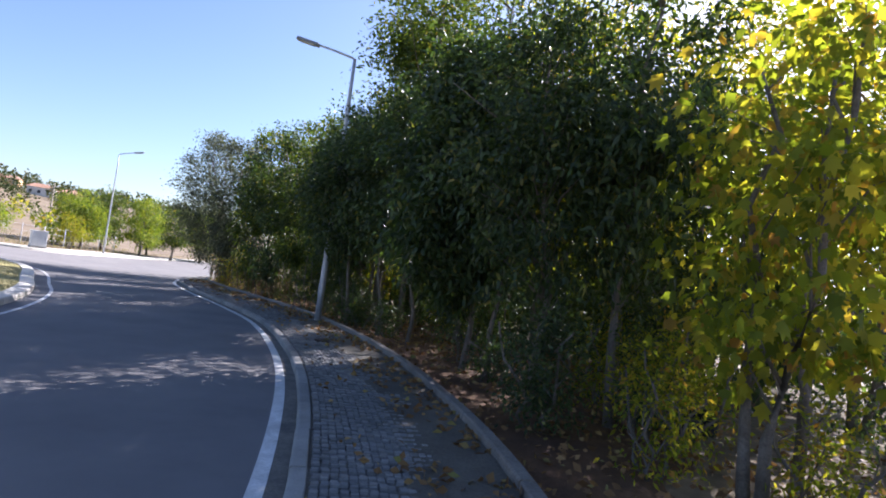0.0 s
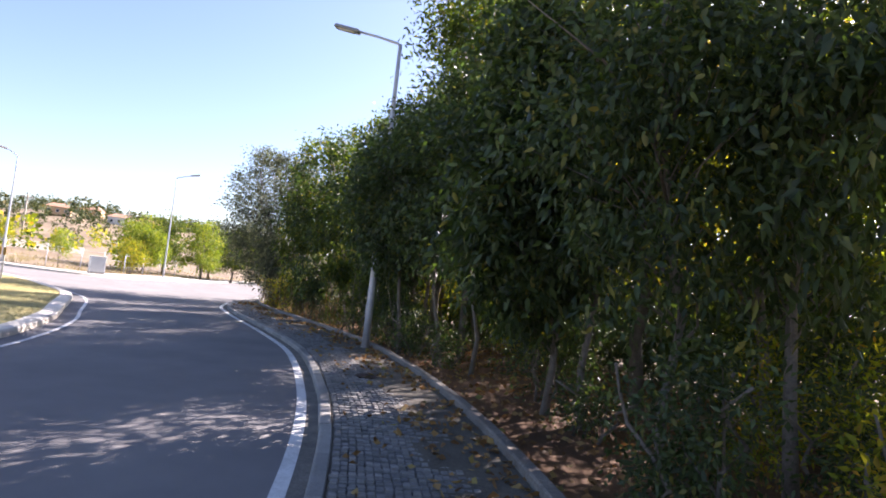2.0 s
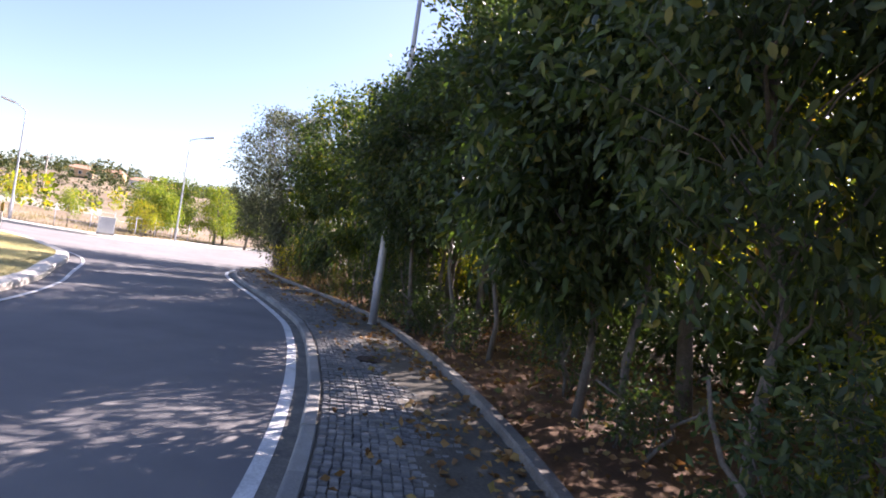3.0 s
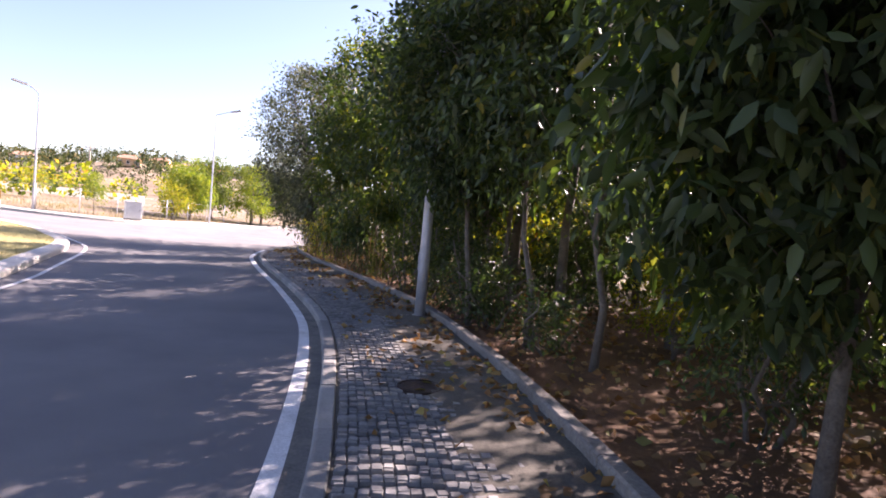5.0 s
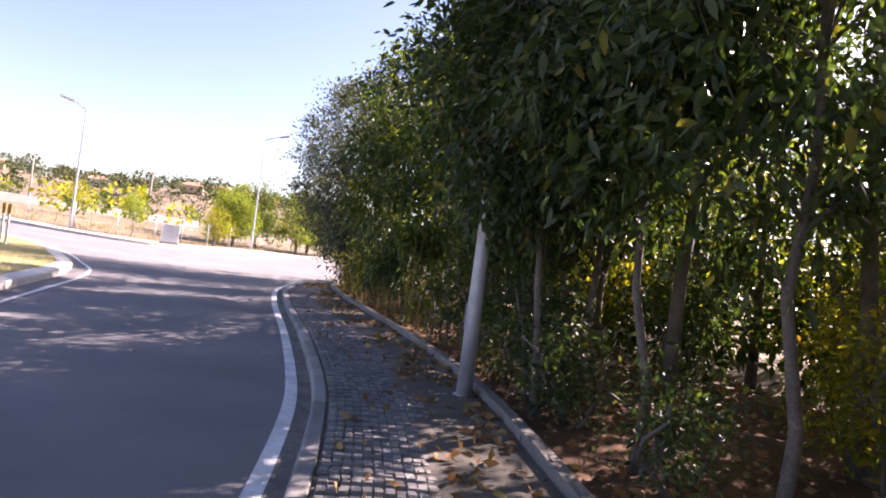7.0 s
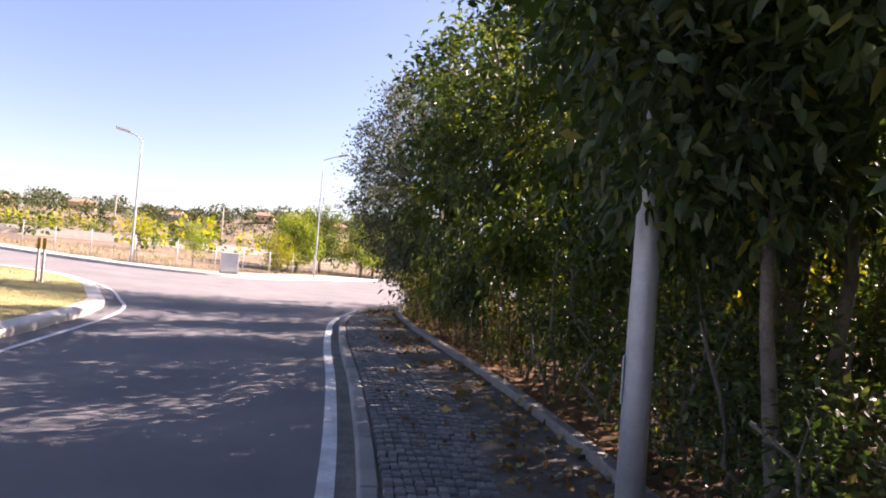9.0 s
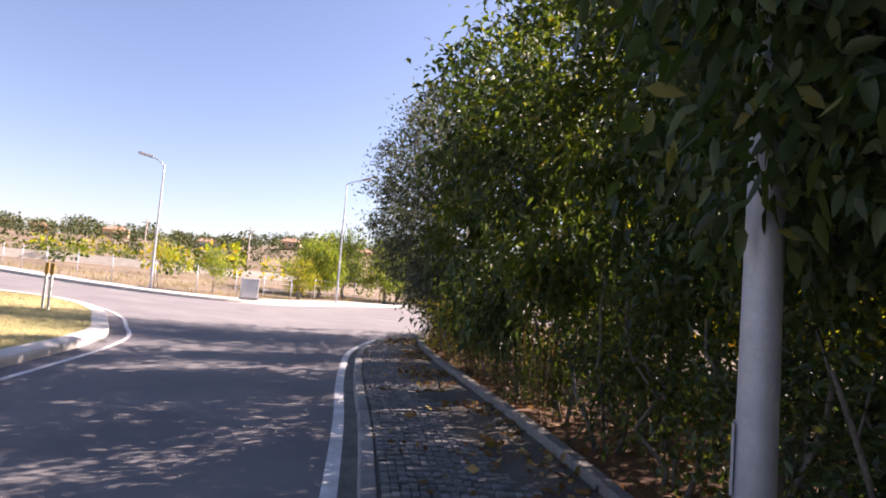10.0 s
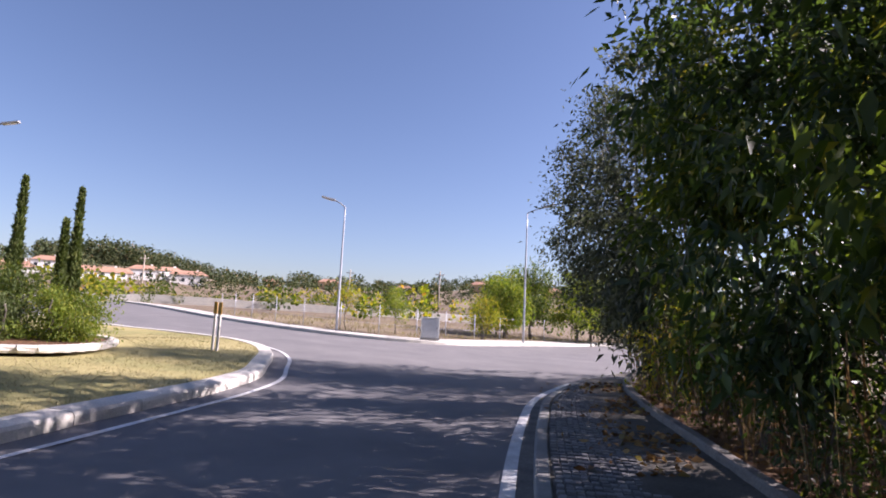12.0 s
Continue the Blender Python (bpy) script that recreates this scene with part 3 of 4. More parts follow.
# undergrowth: close behind the edging further on, and deep in the wood
UG = "undergrowth of the wood"
for k, (y0, off, h, rad, n, mat) in enumerate((
    (11.5, 0.75, 1.1, 0.4, 1800, L_DARK), (12.7, 0.8, 1.8, 0.5, 2800, L_DARK), (13.6, 0.75, 2.0, 0.5, 3000, L_MID), (14.4, 0.7, 2.2, 0.5, 3200, L_DARK), (15.3, 0.75, 2.1, 0.5, 3000, L_MID), (16.2, 0.7, 2.2, 0.5, 3200, L_DARK),
    (17.3, 0.75, 2.2, 0.5, 3200, L_MID), (18.2, 0.7, 2.0, 0.5, 3000, L_MID), (19.2, 0.7, 2.0, 0.45, 3000, L_YEL), (20.3, 0.65, 2.2, 0.5, 3200, L_YEL), (21.5, 0.7, 2.4, 0.5, 3400, L_OLIVE), (2.8, 1.6, 1.2, 0.45, 900, L_YEL),
    (3.4, 2.3, 1.4, 0.5, 1500, L_YEL), (4.4, 3.2, 1.7, 0.55, 1900, L_YEL), (2.1, 2.7, 1.1, 0.45, 1000, L_YEL), (5.2, 2.7, 1.5, 0.5, 1500, L_YEL), (3.9, 0.95, 1.5, 0.42, 2600, L_DARK), (12.1, 0.8, 1.6, 0.42, 2600, L_DARK),
    (4.0, 2.4, 1.3, 0.5, 1500, L_DARK), (10.2, 2.8, 1.7, 0.6, 2400, L_YEL), (5.5, 4.2, 2.4, 0.9, 3600, L_DARK), (7.2, 5.4, 2.8, 1.0, 4200, L_MID), (9.4, 5.0, 2.8, 1.0, 4200, L_DARK), (11.5, 4.2, 2.6, 0.9, 4000, L_YEL),
    (13.0, 3.6, 2.6, 0.9, 4000, L_DARK), (3.6, 5.6, 2.4, 0.9, 3200, L_DARK), (5.9, 7.4, 3.2, 1.2, 4600, L_DARK), (8.4, 8.0, 3.4, 1.3, 5000, L_MID), (10.9, 7.0, 3.2, 1.2, 4600, L_DARK), (12.8, 6.6, 3.2, 1.2, 4600, L_MID),
    (10.2, 0.9, 1.0, 0.32, 1200, L_DARK), (6.2, 1.4, 0.9, 0.3, 900, L_DARK), (7.9, 1.6, 2.0, 0.55, 3200, L_DARK), (8.6, 2.6, 2.2, 0.6, 3000, L_DARK))):
    px_, py_, ux, uy = behind(y0, off)
    tree("shrub", px_, py_, h, rad, 0.12, mat, "leafy shrub of the undergrowth on littered soil", n, max(18, n // 90), 0.075, (0, 0), 0.016, 3, 140 + k, 0.22, 0.1, category="shrub", group=UG)


# deep wood that closes the view behind the row
def deep(name, spots, material, label, per, seed):
    g2 = np.random.default_rng(seed)
    P, D, S = [], [], []
    for x, y, h, r_ in spots:
        z = float(terrain(np.array([x]), np.array([y]))[0])
        q = g2.normal(size=(per, 3))
        q /= np.linalg.norm(q, axis=1)[:, None]
        p = q * (g2.uniform(0.2, 1.0, (per, 1)) ** 0.5) * (1 + 0.3 * np.sin(q[:, :1] * 6 + x) * np.cos(q[:, 1:2] * 5 + y)) * np.array([r_, r_, h * 0.47])
        P.append(p + np.array([x, y, z + h * 0.53]))
        D.append(q + g2.normal(size=(per, 3)) * 0.7)
        S.append(g2.uniform(0.12, 0.26, per))
    return tagged(leaf_mesh(name, np.concatenate(P), np.concatenate(D), np.concatenate(S), material, None, 0.55, 0.2, seed), label, "woods", kind="stuff")


g1 = np.random.default_rng(91)
dark, gold = [], []
for y0 in np.arange(3.0, 21.5, 1.15):
    for off in (7.6, 10.2, 13.0):
        if off < 9 and y0 > 12.5:
            continue
        if y0 < 6.6:
            continue
        bx, by, _, _ = behind(y0, off + g1.uniform(-0.7, 0.7))
        (gold if g1.uniform() < 0.42 else dark).append((float(bx), float(by), g1.uniform(5.6, 8.2), g1.uniform(1.5, 2.1)))
# six tall trees added behind the corner, to throw shade on pavement and lawn
dark += [(-6.55, 23.63, 10.6, 1.9), (-6.39, 28.54, 10.8, 2.0), (-8.8, 28.45, 10.2, 1.9), (-9.44, 26.18, 9.0, 1.6), (-4.76, 29.72, 9.6, 2.0), (-10.97, 28.09, 8.6, 1.5)]
deep("deep_wood", dark, L_DARK, "dense dark trees deep in the wood, six added tall to shade road and lawn", 1100, 92)
low = []
for y0 in np.arange(5.5, 21.5, 0.9):
    bx, by, _, _ = behind(y0, 5.4 + g1.uniform(-0.8, 0.8))
    low.append((float(bx), float(by), g1.uniform(2.0, 3.2), g1.uniform(0.8, 1.15)))
    bx, by, _, _ = behind(y0 + 0.4, 9.0 + g1.uniform(-0.8, 0.8))
    low.append((float(bx), float(by), g1.uniform(2.4, 3.6), g1.uniform(1.0, 1.3)))
deep("low_thicket", low, L_DARK, "dense low thicket deep in the wood", 650, 94)
deep("golden_wood", gold, L_YEL, "yellowing trees deep in the wood", 800, 93)

# dry upright stalks between the edging and the shrubs
g3 = np.random.default_rng(17)
P = []
for k in range(380):
    s_ = g3.uniform(EDGE.s_of(-5.4, 14.9), EDGE.s_of(-13.0, 24.6))
    x_, y_ = EDGE.at(s_, g3.uniform(0.2, 0.75))
    P.append((x_, y_, 0.05))
D = np.stack([g3.normal(size=len(P)) * 0.15, g3.normal(size=len(P)) * 0.15, np.ones(len(P))], 1)
tagged(leaf_mesh("dry_stalks", np.array(P), D, g3.uniform(0.7, 1.9, len(P)), L_STEM, None, 0.012, 0.02, 18, fold=0.003), "thin dry brown stalks standing behind the edging", "stalks", kind="stuff")
cp = empty("fence_post", -13.25, 25.0, 0.05, "weathered dark wooden post at the corner of the wood", "post")
part("post", box_bm(0.12, 0.12, 1.35, 0.02), M_WOODPOST, cp)
part("cap", box_bm(0.14, 0.14, 0.04, 0.012, (0, 0, 1.35)), M_WOODPOST, cp)


# ---- street lamps ----
def street_lamp(x, y, height, arm, azimuth, label):
    """Tapered steel column with a bent bracket and a flat luminaire. azimuth: the arm's direction in degrees."""
    z0 = float(rise(x, y)) + 0.1
    root = empty("street_lamp", x, y, z0, label, "street lamp", "street lamps", azimuth)
    zs = np.linspace(0, height, 9)
    r0 = 0.084 if height > 6.9 else 0.06
    tube("column", [(0, 0, z) for z in zs], [r0 * (1 - 0.5 * z / height) for z in zs], M_GALV, root, 12)
    tube("bracket", [(0, 0, height - 0.05), (0.05, 0, height + 0.02), (arm * 0.5, 0, height + 0.16), (arm, 0, height + 0.28)], [0.033, 0.03, 0.028, 0.026], M_GALV, root, 10)
    bm = box_bm(0.62, 0.2, 0.09, 0.025, (0, 0, -0.045))
    for v in bm.verts:
        if v.co.z > 0:
            v.co.y *= 0.7
        v.co.z += 0.02 * (1 - (v.co.x / 0.31) ** 2)
    bmesh.ops.transform(bm, matrix=Matrix.Translation((arm + 0.26, 0, height + 0.33)) @ Matrix.Rotation(-0.22, 4, "Y"), verts=bm.verts)
    head = part("lamp_head", bm, M_DARKPL, root, "grey flat lamp head")
    bm = box_bm(0.4, 0.13, 0.02, 0.006, (0, 0, -0.01))
    bmesh.ops.transform(bm, matrix=Matrix.Translation((arm + 0.28, 0, height + 0.285)) @ Matrix.Rotation(-0.22, 4, "Y"), verts=bm.verts)
    part("glass", bm, M_LENS, head, "frosted lamp glass")
    part("base_plate", box_bm(0.3, 0.3, 0.02, 0.005), M_GALV, root)
    part("hatch", box_bm(0.012, 0.08, 0.28, 0.004, (r0 * 0.95 + 0.001, 0, 0.7)), M_GALV, root)
    return root


street_lamp(-2.91, 11.79, 6.95, 1.05, 184, "tall galvanised street lamp standing in the cobbled pavement beside the edging")
street_lamp(-25.6, 33.0, 6.9, 0.95, 20, "tall galvanised street lamp on the far footway")
street_lamp(-27.0, 22.9, 5.5, 0.5, 235, "galvanised street lamp on the far footway beside the field")
street_lamp(-31.5, 10.0, 6.6, 0.6, 60, "galvanised street lamp beyond the traffic island")
pv, pf = [], []
for k in range(24):
    an, rr = 2 * math.pi * k / 24, 0.3 + 0.05 * math.sin(3 * k) + 0.04 * math.cos(5 * k)
    pv.append((-2.99 + rr * math.cos(an), 11.72 + rr * math.sin(an) * 0.8, 0.112))
pv.append((-2.95, 11.77, 0.135))
tagged(link("concrete_footing", pv, [(k, (k + 1) % 24, 24) for k in range(24)], M_PALE), "rough pale concrete patch round the lamp post", "footing")

# ---- utility cabinet, marker posts, small trees by the far footway ----
cab = empty("utility_cabinet", -23.8, 25.6, float(rise(-23.8, 25.6)) + 0.13, "pale grey utility cabinet on the far footway", "cabinet", rz=62)
part("plinth", box_bm(0.78, 0.36, 0.1, 0.01), M_KERB, cab)
part("body", box_bm(0.74, 0.32, 0.8, 0.012, (0, 0, 0.1)), M_BOX, cab)
part("roof", box_bm(0.8, 0.38, 0.05, 0.015, (0, 0, 0.9)), M_BOX, cab)
dr = part("door", box_bm(0.66, 0.02, 0.7, 0.005, (0, -0.168, 0.15)), M_BOX, cab)
part("handle", box_bm(0.02, 0.03, 0.12, 0.004, (0.27, -0.185, 0.45)), M_DARKPL, dr)


def marker(x, y, label):
    root = empty("marker_post", x, y, float(rise(x, y)) + 0.11, label, "marker post", "marker posts", 40)
    part("post", box_bm(0.05, 0.05, 0.85, 0.01), M_PALE, root)
    part("reflector", box_bm(0.085, 0.03, 0.27, 0.01, (0, -0.012, 0.8)), M_YELLOW, root, "amber reflector plate")
    return root


marker(-17.3, 15.1, "slim pale marker post with an amber reflector on the lawn")
marker(-17.43, 15.04, "slim pale marker post with an amber reflector on the lawn")

FT = "saplings along the far footway"
tree("sapling", -26.2, 25.4, 2.1, 0.65, 0.7, L_LIME, "small light-green sapling beside the utility cabinet", 2200, 26, 0.09, trunk=0.02, seed=60, spread=0.22, group=FT)
tree("sapling", -28.8, 24.3, 2.6, 0.6, 1.1, L_YEL, "thin sapling with orange-yellow leaves", 1100, 20, 0.09, trunk=0.02, seed=61, spread=0.25, group=FT)
tree("shrub", -26.6, 31.0, 2.3, 0.8, 0.4, L_YEL, "bright yellow-green shrub beside the footway", 3200, 30, 0.1, trunk=0.03, stems=3, seed=62, spread=0.28, category="shrub", group=FT)
for k, (tx, ty, th, tr) in enumerate(((-28.7, 34.6, 3.6, 1.5), (-29.2, 37.3, 4.6, 1.9), (-28.4, 40.7, 5.0, 2.1), (-28.0, 44.4, 5.0, 2.1), (-27.5, 48.3, 5.2, 2.2), (-26.6, 52.5, 5.2, 2.2), (-33.0, 39.0, 4.6, 2.0), (-23.7, 59.8, 5.4, 2.4), (-17.9, 62.2, 5.4, 2.4), (-31.7, 46.4, 5.2, 2.2), (-12.2, 61.0, 5.6, 2.5))):
    tree("fruit_tree", tx, ty, th, tr, 0.7, (L_LIME, L_MID)[k % 2], "low round-crowned green fruit tree behind the footway", 5500, 70, 0.18, trunk=0.09, seed=70 + k, spread=0.36, group="orchard trees")

# ---- planting bed on the island ----
BX, BY = -18.1, 11.45
bed_z = float(rise(BX, BY)) + 0.1
bed = empty("planting_bed", BX, BY, bed_z, "planting bed of dark soil edged with rough stones", "planting bed")
bv = [(2.4 * math.cos(t) * (1 + 0.06 * math.sin(3 * t)), 1.7 * math.sin(t), 0.06) for t in np.linspace(0, 2 * math.pi, 40, endpoint=False)] + [(0, 0, 0.22)]
link("soil", bv, [(k, (k + 1) % 40, 40) for k in range(40)], M_LITTER, bed, smooth=True)
stone_me = None
for k, t in enumerate(np.linspace(0, 2 * math.pi, 44, endpoint=False)):
    if stone_me is None:
        bm = box_bm(0.3, 0.15, 0.13, 0.04)
        for v in bm.verts:
            v.co += Vector((random.uniform(-1, 1), random.uniform(-1, 1), random.uniform(-1, 1))) * 0.012
        st = part("stone", bm, M_PALE, bed)
        stone_me = st.data
    else:
        st = new("stone", stone_me)
        st.parent = bed
    st.matrix_basis = pose(2.45 * math.cos(t) * (1 + 0.06 * math.sin(3 * t)), 1.75 * math.sin(t), -0.02, 0, 0, math.degrees(t) + 90 + random.uniform(-8, 8))
BG = "shrubs of the island bed"


def cypress(x, y, h, r, seed, label):
    g = np.random.default_rng(seed)
    z0 = bed_z
    root = empty("cypress_tree", x, y, z0, label, "cypress", BG)
    tube("trunk", [(0, 0, 0), (0.02, 0, h * 0.5), (0, 0.01, h * 0.93)], [0.07, 0.04, 0.01], M_BARK, root, 7)
    n = 5200
    u = g.uniform(0.03, 1, n) ** 0.9
    prof = r * np.minimum(1, u * 6) * (1.02 - u) ** 1.05 * (0.9 + 0.22 * np.sin(u * 23 + 3 * np.sin(u * 9) + g.uniform(0, 6)))
    an, q = g.uniform(0, 2 * math.pi, n), np.sqrt(g.uniform(0.25, 1, n)) * (1 + 0.12 * g.normal(size=n))
    pos = np.stack([prof * q * np.cos(an), prof * q * np.sin(an), u * h], 1)
    d = np.stack([0.35 * np.cos(an), 0.35 * np.sin(an), np.ones(n)], 1) + g.normal(size=(n, 3)) * 0.25
    leaf_mesh("crown", pos, d, g.uniform(0.07, 0.16, n), L_CYP, root, 0.35, 0.0, seed)


cypress(-20.2, 11.4, 3.5, 0.21, 1, "slender tall green cypress in the island bed")
cypress(-20.1, 12.5, 3.4, 0.2, 2, "slender tall green cypress in the island bed")
cypress(-19.9, 12.25, 2.6, 0.17, 3, "slender shorter cypress in the island bed")
tree("bush", -17.0, 12.2, 1.35, 0.8, 0.05, L_LIME, "rounded bright-green bush in the island bed", 11000, 60, 0.06, trunk=0.02, stems=3, seed=81, spread=0.17, category="bush", group=BG)
tree("bush", -18.0, 11.5, 1.75, 0.75, 0.05, L_MID, "rounded green bush in the island bed", 7000, 60, 0.06, trunk=0.02, stems=3, seed=82, spread=0.2, category="bush", group=BG)
tree("bush", -16.8, 10.9, 1.25, 0.7, 0.05, L_CYP, "dark rounded bush in the island bed", 6000, 50, 0.06, trunk=0.02, stems=3, seed=83, spread=0.2, category="bush", group=BG)
tree("bush", -19.1, 10.7, 1.9, 0.85, 0.1, L_MID, "rounded green bush in the island bed", 6000, 50, 0.07, trunk=0.02, stems=3, seed=84, spread=0.22, category="bush", group=BG)

# ---- fields and hill: low wall, houses, bushes, woods ----
WALLF = Line([(-62, 62), (-66, 48), (-72, 30), (-78, 10), (-82, -8)], 60)
tz = lambda x, y: float(terrain(np.array([x], float), np.array([y], float))[0])
fwv, fwf = [], []
for i, s in enumerate(np.linspace(0, WALLF.length, 40)):
    x, y = WALLF.at(s)
    z = tz(x, y)
    for dx, zz in ((-0.15, -0.2), (-0.15, 0.9), (0.15, 0.9), (0.15, -0.2)):
        fwv.append((x + dx, y, z + zz))
for i in range(39):
    for k in range(3):
        fwf.append((i * 4 + k, i * 4 + k + 1, (i + 1) * 4 + k + 1, (i + 1) * 4 + k))
tagged(link("field_wall", fwv, fwf, M_PALE), "long low pale wall across the dry field", "wall", kind="structure")


def house(az, dist, w, d, h, turn, roofh, label, plaster):
    x, y = -dist * math.sin(radians(az)) - 4, dist * math.cos(radians(az)) + 12
    root = empty("house", x, y, tz(x, y) - 0.3, label, "house", "houses on the hillside", turn)
    part("wall", box_bm(w, d, h, 0.03), plaster, root)
    bm = bmesh.new()
    ov = 0.35
    vs = [bm.verts.new(p) for p in ((-w / 2 - ov, -d / 2 - ov, h), (w / 2 + ov, -d / 2 - ov, h), (w / 2 + ov, d / 2 + ov, h), (-w / 2 - ov, d / 2 + ov, h),
                                    (-w / 2 + d * 0.3, 0, h + roofh), (w / 2 - d * 0.3, 0, h + roofh))]
    for f in ((0, 1, 5, 4), (1, 2, 5), (2, 3, 4, 5), (3, 0, 4), (3, 2, 1, 0)):
        bm.faces.new([vs[i] for i in f])
    rf = part("roof", bm, M_ROOF, root)
    part("chimney", box_bm(0.6, 0.6, 1.0, 0.03, (w * 0.2, 0.3, h + roofh * 0.6)), plaster, rf)
    for fl in range(max(1, int(h // 2.8))):
        for k in range(int(w // 2.6)):
            wx = -w / 2 + 1.3 + k * 2.6
            for sy in (-1, 1):
                wd = part("window", box_bm(1.1, 0.08, 1.25, 0.01, (wx, sy * d / 2, 0.95 + fl * 2.8)), M_WHITE, root)
                part("pane", box_bm(0.9, 0.1, 1.05, 0.01, (wx, sy * d / 2, 1.05 + fl * 2.8)), M_GLASSD, wd)
    part("door", box_bm(1.0, 0.1, 2.05, 0.01, (w / 2 - 0.8, -d / 2, 0.1)), M_WOODPOST, root)
    return root


M_OCHRE = surface("ochre_plaster", [(0.3, (0.5, 0.33, 0.18)), (0.7, (0.62, 0.42, 0.24))], W1, 0.8, 20, 0.85, 0.1)
for k, (az, dist, w, d, h, turn, col) in enumerate(((80.6, 195, 9, 7, 3.2, 80, 0), (78.6, 205, 8, 6, 3.0, 95, 0), (76.9, 198, 11, 7, 3.2, 75, 0), (83.7, 185, 14, 3, 2.2, 90, 0), (92.9, 130, 12, 8, 3.4, 100, 0), (90.0, 160, 9, 7, 3.2, 85, 0),
                                                   (64.1, 260, 9, 7, 3, 60, 1), (56.6, 255, 8, 7, 3.2, 50, 0), (49.0, 240, 8, 7, 3.0, 45, 1), (44.1, 245, 9, 7, 3.2, 40, 0), (42.1, 260, 10, 7, 3.0, 50, 1), (46.3, 275, 8, 6, 3, 30, 1), (69.5, 285, 8, 6, 3, 70, 1), (87.7, 210, 8, 6, 3, 80, 0))):
    house(az, dist, w, d, h, turn, 1.5, ("white rendered house with a clay-tile roof on the hillside", "ochre rendered house with a clay-tile roof on the hillside")[col], (M_WHITE, M_OCHRE)[col])


def blobs(name, spots, material, label, category, leaf, per, seed, group=""):
    """Far trees or bushes, uncounted: one object. spots: x, y, height, radius."""
    g = np.random.default_rng(seed)
    P, D, S = [], [], []
    for x, y, h, r in spots:
        z = tz(x, y)
        n = per
        q = g.normal(size=(n, 3))
        q /= np.linalg.norm(q, axis=1)[:, None]
        rad = g.uniform(0.35, 1.0, (n, 1)) ** 0.5
        lump = 1 + 0.35 * np.sin(q[:, :1] * 5 + x) * np.cos(q[:, 1:2] * 4 + y)
        p = q * rad * lump * np.array([r, r, h * 0.46]) + np.array([x, y, z + h * 0.54])
        P.append(p)
        D.append(q + g.normal(size=(n, 3)) * 0.5)
        S.append(np.full(n, 1.0) * leaf * r * g.uniform(0.6, 1.3, n))
    ob = leaf_mesh(name, np.concatenate(P), np.concatenate(D), np.concatenate(S), material, None, 0.7, 0.1, seed)
    return tagged(ob, label, category, group, "stuff")


g = np.random.default_rng(12)
spots = []
for k in range(900):
    az = g.uniform(25, 125)
    dist = g.choice([g.uniform(300, 370), g.uniform(230, 300), g.uniform(150, 240)], p=[0.62, 0.25, 0.13])
    h = g.uniform(3.2, 8.0) * (1.0 if dist > 290 else 0.7)
    spots.append((-dist * math.sin(radians(az)), dist * math.cos(radians(az)), h, h * g.uniform(0.33, 0.55)))
for k in range(170):                                             # the wooded knoll
    az, dist = 80.6 + np.clip(g.normal() * 3.2, -6.6, 5.5), g.uniform(300, 350)
    h = g.uniform(8, 13) * (1 - 0.055 * abs(az - 81.5))
    spots.append((-dist * math.sin(radians(az)), dist * math.cos(radians(az)), h, h * g.uniform(0.22, 0.36)))
blobs("hillside_woods", spots, L_WOOD, "dark pine and oak woods along the hill ridge", "woods", 0.36, 110, 5)
spots = [(-d_ * math.sin(radians(a_)), d_ * math.cos(radians(a_)), h_, h_ * 0.6) for a_, d_, h_ in zip(g.uniform(35, 110, 110), g.uniform(48, 170, 110), g.uniform(0.9, 2.6, 110))]
blobs("field_bushes", spots, L_MID, "scattered green bushes on the dry fields", "bushes", 0.3, 110, 6)
spots = [(-d_ * math.sin(radians(a_)), d_ * math.cos(radians(a_)), h_, h_ * 0.6) for a_, d_, h_ in zip(g.uniform(35, 110, 60), g.uniform(60, 170, 60), g.uniform(1.2, 3.5, 60))]
blobs("autumn_bushes", spots, L_YEL, "scattered orange-yellow autumn bushes on the fields", "bushes", 0.3, 110, 7)
spots = [(x_, y_, h_, h_ * 0.45) for x_, y_, h_ in zip(g.uniform(-14, 40, 70), g.uniform(34, 80, 70), g.uniform(3, 6, 70)) if x_ > -9]
blobs("distant_wood", spots, L_MID, "green trees of the wood further behind", "woods", 0.2, 220, 8)

# dry grass standing on the field edge, and short grass on the island
g = np.random.default_rng(55)
P = []
for k in range(6500):
    s_ = g.uniform(8, FAR.s_of(-45, 20))
    o_ = 1.55 + 16 * g.uniform() ** 2
    x_, y_ = FAR.at(s_, o_)
    if noise.noise(Vector((x_ * 0.35, y_ * 0.35, 7))) > -0.12:
        P.append((x_, y_, 0.0))
P = np.array(P)
P[:, 2] = terrain(P[:, 0], P[:, 1]) - 0.02
D = np.stack([g.normal(size=len(P)) * 0.3, g.normal(size=len(P)) * 0.3, np.ones(len(P))], 1)
tagged(leaf_mesh("dry_grass", P, D, g.uniform(0.1, 0.38, len(P)), L_STRAW, None, 0.08, 0.15, 9, fold=0.02), "tall dry straw-coloured grass along the field edge", "grass", kind="stuff")
P = []
for k in range(12000):
    s_ = g.uniform(ISLE.s_of(-8.6, 8.8), ISLE.s_of(-21.6, 15.4))
    x_, y_ = ISLE.at(s_, -0.36 - 3.4 * g.uniform() ** 1.3)
    if (x_ - BX) ** 2 / 7 + (y_ - BY) ** 2 / 4.4 > 1:
        P.append((x_, y_, 0.115 + float(rise(x_, y_))))
P = np.array(P)
